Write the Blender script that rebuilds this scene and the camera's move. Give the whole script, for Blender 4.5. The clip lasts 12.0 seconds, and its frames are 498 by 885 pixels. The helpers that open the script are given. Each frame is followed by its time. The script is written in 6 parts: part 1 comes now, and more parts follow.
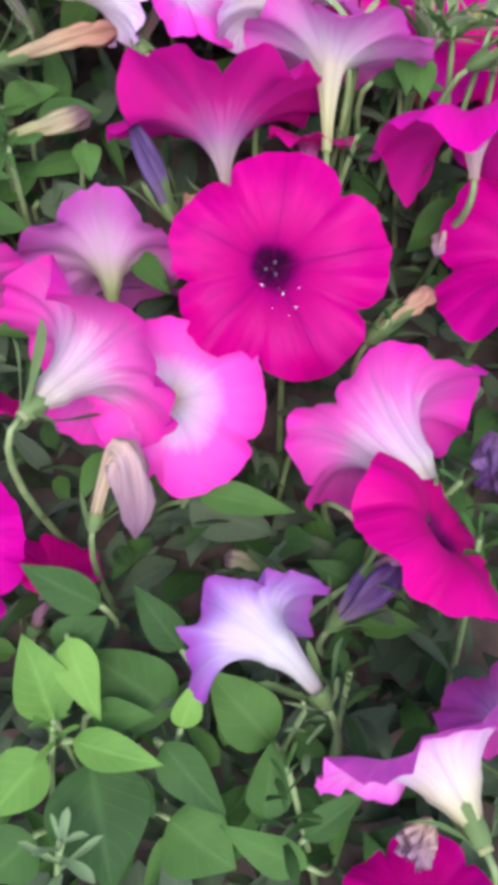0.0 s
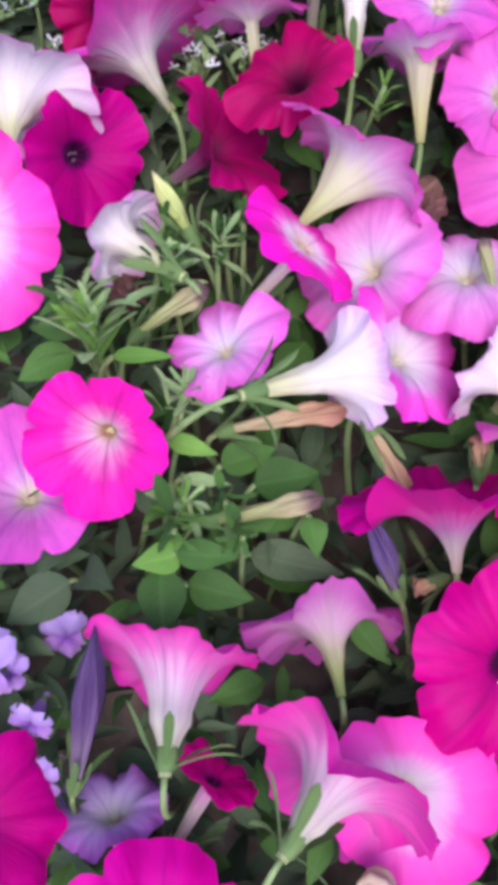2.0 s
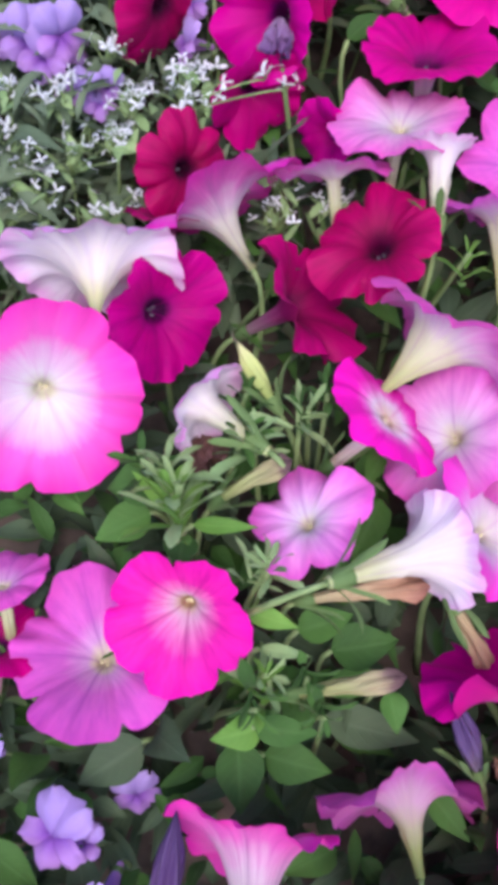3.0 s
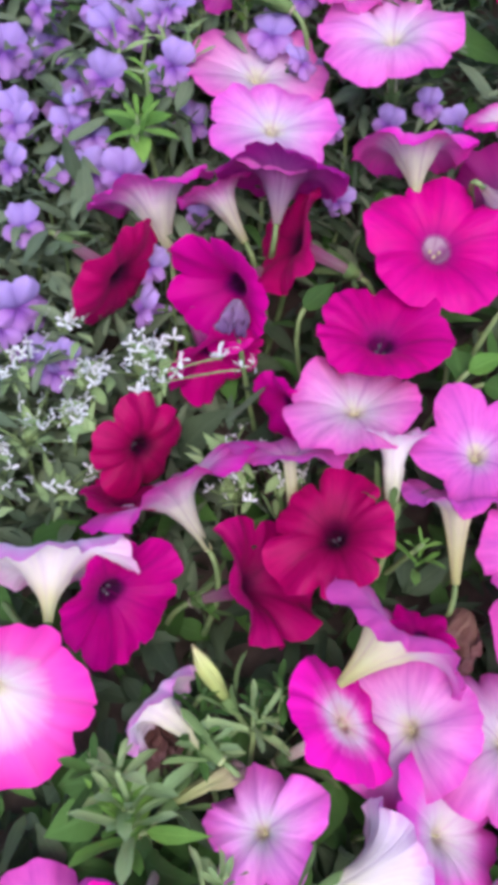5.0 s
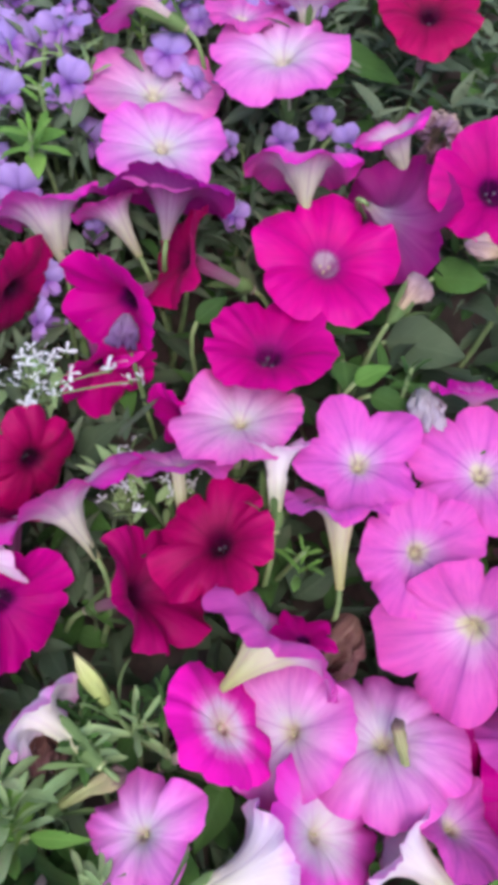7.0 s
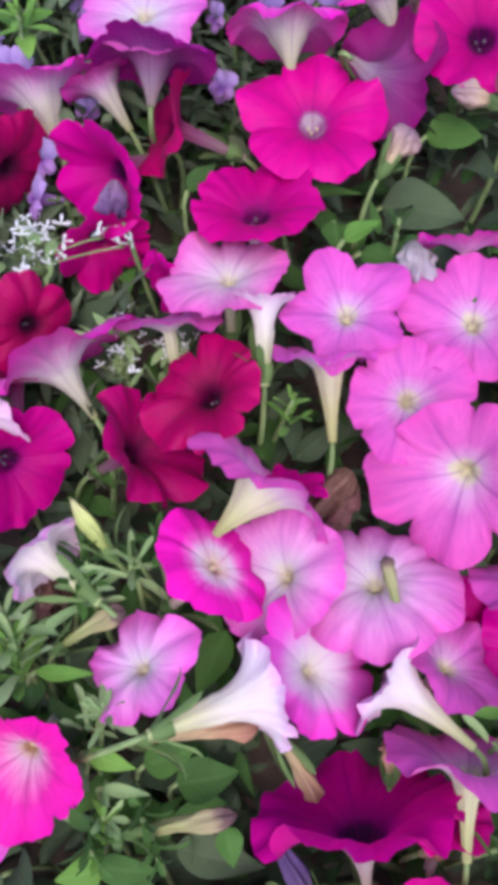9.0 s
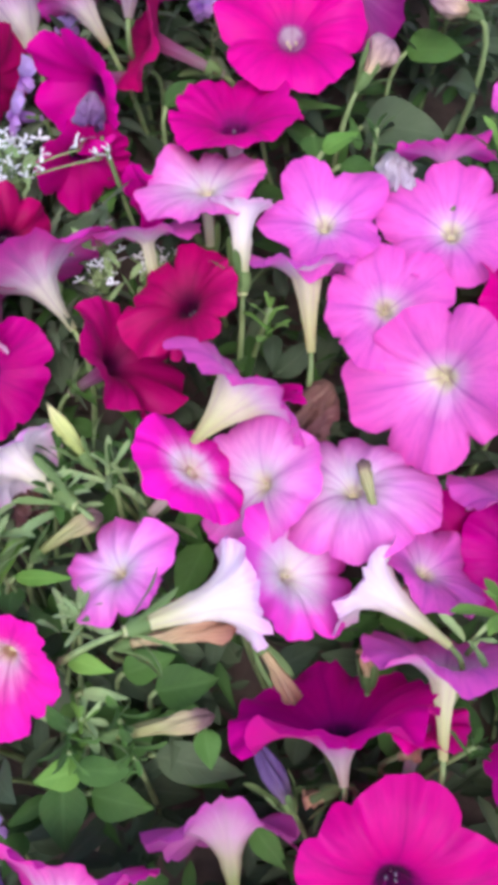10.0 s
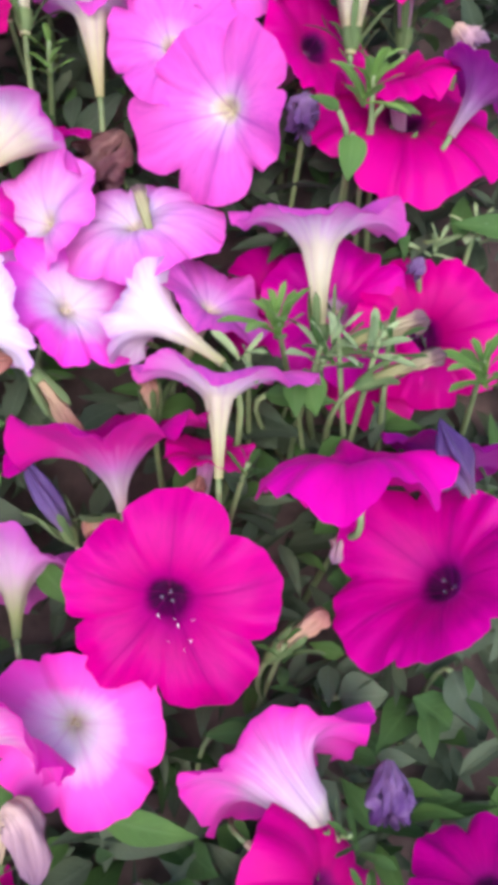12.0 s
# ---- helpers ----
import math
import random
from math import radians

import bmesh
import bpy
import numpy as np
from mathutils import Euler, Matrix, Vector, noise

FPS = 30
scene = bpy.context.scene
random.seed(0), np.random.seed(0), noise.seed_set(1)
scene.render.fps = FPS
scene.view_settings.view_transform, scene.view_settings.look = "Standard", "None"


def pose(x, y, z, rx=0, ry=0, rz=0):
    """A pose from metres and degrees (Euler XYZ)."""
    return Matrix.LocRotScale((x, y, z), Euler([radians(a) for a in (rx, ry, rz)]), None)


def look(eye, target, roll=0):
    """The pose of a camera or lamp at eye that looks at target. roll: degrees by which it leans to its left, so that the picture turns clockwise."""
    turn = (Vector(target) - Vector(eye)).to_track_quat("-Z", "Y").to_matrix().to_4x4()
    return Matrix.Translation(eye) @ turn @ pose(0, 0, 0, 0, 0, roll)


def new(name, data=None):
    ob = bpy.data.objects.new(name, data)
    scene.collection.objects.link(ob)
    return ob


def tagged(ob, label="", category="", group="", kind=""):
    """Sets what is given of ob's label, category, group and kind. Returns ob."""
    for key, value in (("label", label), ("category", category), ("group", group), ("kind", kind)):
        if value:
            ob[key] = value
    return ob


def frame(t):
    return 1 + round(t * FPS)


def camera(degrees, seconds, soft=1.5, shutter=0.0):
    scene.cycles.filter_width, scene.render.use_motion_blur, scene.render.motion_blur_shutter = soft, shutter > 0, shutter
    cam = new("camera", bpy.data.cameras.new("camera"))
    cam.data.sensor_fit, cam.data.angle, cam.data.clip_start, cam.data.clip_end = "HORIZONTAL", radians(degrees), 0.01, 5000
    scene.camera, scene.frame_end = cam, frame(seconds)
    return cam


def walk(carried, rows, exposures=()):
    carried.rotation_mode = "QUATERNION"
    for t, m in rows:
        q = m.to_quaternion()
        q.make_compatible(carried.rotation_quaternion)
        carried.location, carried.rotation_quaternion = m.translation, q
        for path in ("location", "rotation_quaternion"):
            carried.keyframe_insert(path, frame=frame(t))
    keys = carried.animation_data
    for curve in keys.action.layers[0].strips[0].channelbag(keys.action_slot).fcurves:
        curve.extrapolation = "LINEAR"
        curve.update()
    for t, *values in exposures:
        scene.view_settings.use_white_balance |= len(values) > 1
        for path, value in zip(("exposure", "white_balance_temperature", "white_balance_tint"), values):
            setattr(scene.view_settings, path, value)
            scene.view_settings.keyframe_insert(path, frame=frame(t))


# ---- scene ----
# ---- camera ----
cam = camera(35.0, 12.0, soft=6.5)
PATH = [
    (0, (0.02062, -0.31504, 0.54409), (0.02134, -0.13260, 0.30594), -0.200),
    (0.5, (-0.00337, -0.28393, 0.56818), (-0.00256, -0.10062, 0.33070), -0.017),
    (1, (-0.02544, -0.26786, 0.57967), (-0.02467, -0.08387, 0.34271), 0.108),
    (1.5, (-0.05466, -0.23200, 0.60750), (-0.05170, -0.04583, 0.37227), 0.925),
    (2, (-0.06128, -0.20817, 0.62581), (-0.06209, -0.02143, 0.39102), 0.119),
    (2.5, (-0.06512, -0.18126, 0.64558), (-0.06899, 0.00666, 0.41176), -0.111),
    (3, (-0.08887, -0.16040, 0.66203), (-0.09329, 0.02869, 0.42917), 0.268),
    (3.2, (-0.10332, -0.15940, 0.66099), (-0.10830, 0.02924, 0.42778), 0.538),
    (4.8, (-0.10256, -0.08453, 0.72511), (-0.09803, 0.11551, 0.50158), 2.501),
    (5, (-0.08802, -0.08647, 0.72370), (-0.07911, 0.11423, 0.50090), 3.362),
    (5.5, (-0.06350, -0.08470, 0.73225), (-0.05237, 0.11589, 0.50945), 3.378),
    (6, (-0.06649, -0.07982, 0.74017), (-0.05223, 0.12205, 0.51871), 4.038),
    (6.5, (-0.05676, -0.08994, 0.73106), (-0.04183, 0.11109, 0.50888), 4.144),
    (7, (-0.05242, -0.08932, 0.73410), (-0.03439, 0.11159, 0.51204), 4.966),
    (7.2, (-0.04381, -0.10252, 0.72309), (-0.02824, 0.09698, 0.49957), 4.163),
    (8.8, (-0.02443, -0.12307, 0.71345), (-0.02921, 0.07212, 0.48568), -1.776),
    (9, (-0.02014, -0.13053, 0.70659), (-0.02808, 0.06321, 0.47767), -2.691),
    (9.5, (-0.02373, -0.13764, 0.70091), (-0.03133, 0.05600, 0.47190), -2.532),
    (10, (-0.01058, -0.15683, 0.68379), (-0.01971, 0.03499, 0.45331), -3.212),
    (10.5, (0.01596, -0.17388, 0.66925), (-0.00055, 0.01900, 0.44007), -5.337),
    (11, (0.03846, -0.19319, 0.64957), (0.02103, -0.00007, 0.42066), -5.790),
    (11.5, (0.04821, -0.20830, 0.63440), (0.03438, -0.01524, 0.40520), -5.258),
    (12, (0.06342, -0.22895, 0.61653), (0.06139, -0.04295, 0.38116), -2.828),
]
walk(cam, [(t, look(eye, target, roll)) for t, eye, target, roll in PATH], exposures=[(0, 1.78, 6140, 38), (2, 1.66, 6140, 37), (3.2, 1.57, 6190, 35), (4.8, 1.53, 6240, 34), (7, 1.44, 6240, 34), (9.5, 1.55, 6240, 35), (11, 1.88, 6140, 41), (12, 1.86, 6140, 46)])

PI2 = 2 * math.pi

# ---- world, sun, exposure ----
world = bpy.data.worlds.new("sky")
scene.world = world
world.use_nodes = True
wn = world.node_tree
sky = wn.nodes.new("ShaderNodeTexSky")
sky.sky_type, sky.sun_disc = "NISHITA", False
SUN_UP, SUN_TURN = radians(50), radians(177)
sky.sun_elevation, sky.sun_rotation = SUN_UP, SUN_TURN
wn.links.new(sky.outputs[0], wn.nodes["Background"].inputs[0])
wn.nodes["Background"].inputs[1].default_value = 0.15
sun = new("sun", bpy.data.lights.new("sun", "SUN"))
sun.data.energy, sun.data.angle, sun.data.color = 1.15, radians(38), (1.0, 0.96, 0.91)
sun.matrix_world = look((0.08, -1.55, 2.25), (0, 0, 0.4))


# ---- materials ----
def mat(name):
    m = bpy.data.materials.new(name)
    m.use_nodes = True
    nt = m.node_tree
    return m, nt, nt.nodes["Principled BSDF"], nt.nodes["Material Output"]


def node(nt, kind, **values):
    n = nt.nodes.new(kind)
    for key, value in values.items():
        n.inputs[int(key[1:]) if key[0] == "i" and key[1:].isdigit() else key.replace("_", " ")].default_value = value
    return n


def ramp(nt, source, stops):
    r = nt.nodes.new("ShaderNodeValToRGB")
    while len(r.color_ramp.elements) < len(stops):
        r.color_ramp.elements.new(0.5)
    for e, (p, c) in zip(r.color_ramp.elements, stops):
        e.position, e.color = p, (*c, 1)
    nt.links.new(source, r.inputs[0])
    return r.outputs[0]


def blend(nt, fac, a, b, mode="MIX"):
    m = nt.nodes.new("ShaderNodeMix")
    m.data_type, m.blend_type = "RGBA", mode
    for socket, value in ((m.inputs[0], fac), (m.inputs[6], a), (m.inputs[7], b)):
        if isinstance(value, bpy.types.NodeSocket):
            nt.links.new(value, socket)
        elif isinstance(value, tuple):
            socket.default_value = (*value, 1)
        else:
            socket.default_value = value
    return m.outputs[2]


def calc(nt, op, a, b=0.0, clamp=False):
    m = nt.nodes.new("ShaderNodeMath")
    m.operation, m.use_clamp = op, clamp
    for socket, value in zip(m.inputs, (a, b)):
        if isinstance(value, bpy.types.NodeSocket):
            nt.links.new(value, socket)
        else:
            socket.default_value = value
    return m.outputs[0]


def petal(name, stops, vein, vein_strength=0.5, thin=0.42, wide=1.0, rough=0.5, grain=0.22):
    """Petal tissue: colours from the base to the rim, fine veins that run outwards, light shining through."""
    m, nt, bsdf, out = mat(name)
    uv = nt.nodes.new("ShaderNodeUVMap")
    sep = nt.nodes.new("ShaderNodeSeparateXYZ")
    nt.links.new(uv.outputs[0], sep.inputs[0])
    info = nt.nodes.new("ShaderNodeObjectInfo")
    tex = nt.nodes.new("ShaderNodeTexCoord")
    cloud = node(nt, "ShaderNodeTexNoise", Scale=70.0, Detail=3.0)
    nt.links.new(tex.outputs["Object"], cloud.inputs["Vector"])
    wob = calc(nt, "MULTIPLY", calc(nt, "SUBTRACT", cloud.outputs[0], 0.5), 0.22)
    # fine striation along the petal
    comb = nt.nodes.new("ShaderNodeCombineXYZ")
    nt.links.new(calc(nt, "MULTIPLY", sep.outputs[1], 46.0 * wide), comb.inputs[0])
    nt.links.new(calc(nt, "MULTIPLY", sep.outputs[0], 2.2), comb.inputs[1])
    nt.links.new(calc(nt, "MULTIPLY", info.outputs["Random"], 31.0), comb.inputs[2])
    fine = node(nt, "ShaderNodeTexNoise", Scale=1.6, Detail=3.0, Roughness=0.6)
    nt.links.new(comb.outputs[0], fine.inputs["Vector"])
    reach = calc(nt, "ADD", calc(nt, "MULTIPLY", sep.outputs[0], 1.4), 0.06, True)
    streak = calc(nt, "MULTIPLY", calc(nt, "SUBTRACT", fine.outputs[0], 0.5), calc(nt, "MULTIPLY", reach, grain))
    along = calc(nt, "ADD", calc(nt, "ADD", sep.outputs[0], wob), streak)
    col = ramp(nt, along, stops)
    # a main vein down the middle of each of the five lobes
    tri = calc(nt, "SUBTRACT", 0.5, calc(nt, "PINGPONG", calc(nt, "ADD", calc(nt, "MULTIPLY", sep.outputs[1], 5.0), calc(nt, "MULTIPLY", wob, 0.25)), 0.5))
    line = ramp(nt, tri, [(0.0, (1, 1, 1)), (0.022, (0.4, 0.4, 0.4)), (0.12, (0, 0, 0))])
    fade = ramp(nt, sep.outputs[0], [(0.0, (1, 1, 1)), (0.6, (0.7, 0.7, 0.7)), (1.0, (0.1, 0.1, 0.1))])
    stri = ramp(nt, fine.outputs[0], [(0.42, (0, 0, 0)), (0.66, (1, 1, 1))])
    col = blend(nt, calc(nt, "MULTIPLY", stri, 0.36 * vein_strength), col, vein)
    col = blend(nt, calc(nt, "MULTIPLY", calc(nt, "MULTIPLY", line, fade), vein_strength), col, vein)
    hsv = node(nt, "ShaderNodeHueSaturation")
    nt.links.new(calc(nt, "ADD", calc(nt, "MULTIPLY", info.outputs["Random"], 0.02), 0.49), hsv.inputs["Hue"])
    nt.links.new(calc(nt, "ADD", calc(nt, "MULTIPLY", cloud.outputs[0], 0.25), 0.87), hsv.inputs["Value"])
    nt.links.new(col, hsv.inputs["Color"])
    nt.links.new(hsv.outputs[0], bsdf.inputs["Base Color"])
    bsdf.inputs["Roughness"].default_value = rough
    bsdf.inputs["Specular IOR Level"].default_value = 0.14
    bsdf.inputs["Sheen Weight"].default_value = 0.02
    bump = node(nt, "ShaderNodeBump", Strength=0.6, Distance=0.0010)
    nt.links.new(calc(nt, "ADD", fine.outputs[0], calc(nt, "MULTIPLY", line, -0.6)), bump.inputs["Height"])
    nt.links.new(bump.outputs[0], bsdf.inputs["Normal"])
    tr = nt.nodes.new("ShaderNodeBsdfTranslucent")
    gam = node(nt, "ShaderNodeGamma", Gamma=0.62)
    nt.links.new(hsv.outputs[0], gam.inputs[0])
    nt.links.new(gam.outputs[0], tr.inputs["Color"])
    mix = node(nt, "ShaderNodeMixShader", i0=thin)
    nt.links.new(bsdf.outputs[0], mix.inputs[1])
    nt.links.new(tr.outputs[0], mix.inputs[2])
    nt.links.new(mix.outputs[0], out.inputs["Surface"])
    return m


WHITE = (0.774, 0.711, 0.684)
FACE = {
    "magenta": petal("magenta_petal", [(0.0, (0.03, 0.002, 0.03)), (0.05, (0.12, 0.0, 0.07)), (0.15, (0.42, 0.001, 0.18)), (0.32, (0.52, 0.001, 0.19)), (1.0, (0.63, 0.002, 0.26))], (0.26, 0.0, 0.13), 0.85, 0.5),
    "rose": petal("rose_petal", [(0.0, (0.03, 0.002, 0.03)), (0.06, (0.16, 0.0, 0.10)), (0.16, (0.52, 0.001, 0.17)), (1.0, (0.76, 0.003, 0.28))], (0.30, 0.0, 0.14), 0.4, 0.58),
    "crimson": petal("crimson_petal", [(0.0, (0.015, 0.0, 0.012)), (0.08, (0.09, 0.0, 0.03)), (0.28, (0.32, 0.001, 0.07)), (1.0, (0.53, 0.0015, 0.13))], (0.12, 0.0, 0.03), 0.85, 0.5),
    "picotee": petal("picotee_petal", [(0.0, (0.738, 0.72, 0.45)), (0.06, (0.756, 0.738, 0.576)), (0.20, WHITE), (0.42, (0.756, 0.45, 0.621)), (0.62, (0.84, 0.12, 0.51)), (1.0, (0.85, 0.04, 0.44))], (0.66, 0.22, 0.54), 0.45, 0.52),
    "hotpink": petal("hotpink_petal", [(0.0, (0.45, 0.36, 0.12)), (0.05, (0.72, 0.66, 0.45)), (0.24, (0.79, 0.70, 0.72)), (0.42, (0.86, 0.16, 0.50)), (0.6, (0.86, 0.02, 0.39)), (1.0, (0.86, 0.012, 0.38))], (0.62, 0.02, 0.28), 0.6, 0.52),
    "lilac": petal("lilac_petal", [(0.0, (0.72, 0.684, 0.378)), (0.08, (0.756, 0.702, 0.504)), (0.16, (0.738, 0.423, 0.63)), (0.42, (0.71, 0.165, 0.49)), (1.0, (0.70, 0.105, 0.43))], (0.34, 0.05, 0.32), 0.85, 0.52),
    "violet": petal("violet_petal", [(0.0, (0.54, 0.54, 0.45)), (0.3, (0.594, 0.504, 0.666)), (0.6, (0.52, 0.32, 0.62)), (1.0, (0.44, 0.13, 0.46))], (0.2, 0.06, 0.35), 0.6, 0.52),
    "purple": petal("purple_petal", [(0.0, (0.05, 0.01, 0.06)), (0.25, (0.22, 0.04, 0.22)), (0.6, (0.42, 0.01, 0.26)), (1.0, (0.50, 0.01, 0.30))], (0.2, 0.0, 0.16), 0.6, 0.58),
}
FACE["fuchsia"] = petal("fuchsia_petal", [(0.0, (0.48, 0.38, 0.40)), (0.025, (0.34, 0.13, 0.26)), (0.08, (0.40, 0.004, 0.19)), (0.3, (0.58, 0.001, 0.215)), (1.0, (0.64, 0.003, 0.27))], (0.28, 0.0, 0.15), 0.7, 0.4)
FACE["blush"] = petal("blush_petal", [(0.0, (0.72, 0.702, 0.396)), (0.06, (0.738, 0.72, 0.522)), (0.16, (0.72, 0.64, 0.64)), (0.5, (0.77, 0.36, 0.58)), (1.0, (0.76, 0.13, 0.48))], (0.40, 0.08, 0.36), 0.75, 0.52)
FACE["candy"] = petal("candy_pink_petal", [(0.0, (0.50, 0.36, 0.14)), (0.06, (0.72, 0.594, 0.414)), (0.15, (0.756, 0.558, 0.612)), (0.34, (0.82, 0.24, 0.52)), (0.56, (0.82, 0.03, 0.41)), (1.0, (0.84, 0.012, 0.43))], (0.40, 0.005, 0.19), 1.0, 0.52)
FACE["pearl"] = petal("pearl_petal", [(0.0, (0.72, 0.72, 0.45)), (0.2, (0.72, 0.684, 0.648)), (0.7, (0.74, 0.60, 0.69)), (1.0, (0.80, 0.30, 0.62))], (0.60, 0.40, 0.58), 0.4, 0.46)
FACE["trumpet"] = petal("trumpet_petal", [(0.0, (0.72, 0.684, 0.54)), (0.35, (0.702, 0.594, 0.63)), (0.65, (0.80, 0.16, 0.52)), (1.0, (0.80, 0.02, 0.44))], (0.46, 0.02, 0.30), 0.4, 0.52)
BACK = {
    "trumpet": petal("trumpet_petal_back", [(0.0, (0.45, 0.522, 0.198)), (0.25, (0.558, 0.567, 0.36)), (0.52, (0.590, 0.570, 0.440)), (0.64, (0.61, 0.46, 0.50)), (0.78, (0.67, 0.14, 0.42)), (1.0, (0.70, 0.02, 0.37))], (0.26, 0.14, 0.24), 0.85, 0.5, grain=0.20),
    "magenta": petal("magenta_petal_back", [(0.0, (0.63, 0.612, 0.396)), (0.35, (0.666, 0.594, 0.504)), (0.54, (0.74, 0.30, 0.54)), (0.72, (0.72, 0.04, 0.33)), (1.0, (0.75, 0.015, 0.33))], (0.42, 0.06, 0.30), 0.6, 0.72),
    "rose": petal("rose_petal_back", [(0.0, (0.54, 0.522, 0.36)), (0.4, (0.55, 0.22, 0.36)), (0.62, (0.55, 0.03, 0.26)), (1.0, (0.64, 0.01, 0.33))], (0.36, 0.04, 0.22), 0.6, 0.72),
    "crimson": petal("crimson_petal_back", [(0.0, (0.45, 0.414, 0.324)), (0.4, (0.40, 0.16, 0.26)), (0.62, (0.44, 0.02, 0.16)), (1.0, (0.50, 0.006, 0.16))], (0.26, 0.01, 0.12), 0.6, 0.72),
    "picotee": petal("picotee_petal_back", [(0.0, (0.567, 0.612, 0.27)), (0.3, (0.612, 0.63, 0.378)), (0.55, (0.63, 0.603, 0.531)), (0.78, (0.639, 0.549, 0.63)), (0.90, (0.71, 0.40, 0.64)), (1.0, (0.78, 0.19, 0.59))], (0.55, 0.42, 0.58), 0.5, 0.5),
    "hotpink": petal("hotpink_petal_back", [(0.0, (0.594, 0.594, 0.324)), (0.4, (0.72, 0.63, 0.558)), (0.65, (0.80, 0.35, 0.58)), (1.0, (0.80, 0.06, 0.44))], (0.58, 0.15, 0.42), 0.6, 0.55),
    "lilac": petal("lilac_petal_back", [(0.0, (0.477, 0.549, 0.171)), (0.25, (0.594, 0.648, 0.27)), (0.56, (0.657, 0.666, 0.432)), (0.68, (0.684, 0.594, 0.594)), (0.84, (0.78, 0.34, 0.62)), (1.0, (0.76, 0.11, 0.53))], (0.44, 0.24, 0.38), 0.6, 0.52),
    "violet": petal("violet_petal_back", [(0.0, (0.46, 0.42, 0.34)), (0.30, (0.558, 0.576, 0.45)), (0.58, (0.612, 0.62, 0.54)), (0.72, (0.58, 0.53, 0.60)), (0.86, (0.36, 0.21, 0.46)), (1.0, (0.32, 0.06, 0.34))], (0.38, 0.32, 0.42), 0.45, 0.5, grain=0.16),
    "purple": petal("purple_petal_back", [(0.0, (0.495, 0.468, 0.342)), (0.4, (0.50, 0.38, 0.46)), (0.66, (0.40, 0.10, 0.31)), (1.0, (0.46, 0.015, 0.27))], (0.24, 0.02, 0.20), 0.9, 0.72),
}

BACK["fuchsia"] = BACK["magenta"]
BACK["blush"] = BACK["picotee"]
FACE["mauve"] = FACE["lilac"]
BACK["mauve"] = petal("mauve_petal_back", [(0.0, (0.24, 0.36, 0.08)), (0.3, (0.36, 0.45, 0.126)), (0.56, (0.468, 0.486, 0.252)), (0.70, (0.56, 0.38, 0.46)), (0.84, (0.56, 0.19, 0.46)), (1.0, (0.62, 0.10, 0.46))], (0.40, 0.36, 0.26), 0.6, 0.5, grain=0.2)
BACK["candy"] = BACK["hotpink"]
BACK["pearl"] = petal("pearl_petal_back", [(0.0, (0.45, 0.54, 0.18)), (0.28, (0.612, 0.648, 0.306)), (0.52, (0.666, 0.657, 0.486)), (0.88, (0.720, 0.660, 0.655)), (1.0, (0.700, 0.414, 0.576))], (0.52, 0.40, 0.52), 0.6, 0.43)


def leafy(name, dark, light, rough=0.62, thin=0.25):
    m, nt, bsdf, out = mat(name)
    uv = nt.nodes.new("ShaderNodeUVMap")
    sep = nt.nodes.new("ShaderNodeSeparateXYZ")
    nt.links.new(uv.outputs[0], sep.inputs[0])
    info, geo = nt.nodes.new("ShaderNodeObjectInfo"), nt.nodes.new("ShaderNodeNewGeometry")
    tex = nt.nodes.new("ShaderNodeTexCoord")
    cloud = node(nt, "ShaderNodeTexNoise", Scale=55.0, Detail=4.0)
    nt.links.new(tex.outputs["Object"], cloud.inputs["Vector"])
    pick = calc(nt, "FRACT", calc(nt, "ADD", info.outputs["Random"], geo.outputs["Random Per Island"]))
    tone = calc(nt, "ADD", calc(nt, "MULTIPLY", cloud.outputs[0], 0.7), calc(nt, "SUBTRACT", calc(nt, "MULTIPLY", pick, 0.6), 0.15))
    col = ramp(nt, tone, [(0.15, dark), (0.85, light)])
    rib = calc(nt, "ABSOLUTE", calc(nt, "SUBTRACT", sep.outputs[1], 0.5))
    mid = ramp(nt, rib, [(0.0, (1, 1, 1)), (0.035, (0.5, 0.5, 0.5)), (0.07, (0, 0, 0))])
    side = calc(nt, "PINGPONG", calc(nt, "SUBTRACT", calc(nt, "MULTIPLY", sep.outputs[0], 7.0), calc(nt, "MULTIPLY", rib, 4.0)), 0.5)
    veins = ramp(nt, side, [(0.0, (0.6, 0.6, 0.6)), (0.06, (0.15, 0.15, 0.15)), (0.14, (0, 0, 0))])
    pale = tuple(min(1, c * 1.5 + 0.03) for c in light)
    both = calc(nt, "MAXIMUM", mid, veins)
    col = blend(nt, calc(nt, "MULTIPLY", both, 0.16), col, pale)
    nt.links.new(col, bsdf.inputs["Base Color"])
    bsdf.inputs["Roughness"].default_value = rough
    bsdf.inputs["Specular IOR Level"].default_value = 0.12
    bsdf.inputs["Sheen Weight"].default_value = 0.03
    bump = node(nt, "ShaderNodeBump", Strength=0.5, Distance=0.0008)
    nt.links.new(calc(nt, "ADD", cloud.outputs[0], calc(nt, "MULTIPLY", both, -0.45)), bump.inputs["Height"])
    nt.links.new(bump.outputs[0], bsdf.inputs["Normal"])
    tr = nt.nodes.new("ShaderNodeBsdfTranslucent")
    nt.links.new(col, tr.inputs["Color"])
    mix = node(nt, "ShaderNodeMixShader", i0=thin)
    nt.links.new(bsdf.outputs[0], mix.inputs[1])
    nt.links.new(tr.outputs[0], mix.inputs[2])
    nt.links.new(mix.outputs[0], out.inputs["Surface"])
    return m


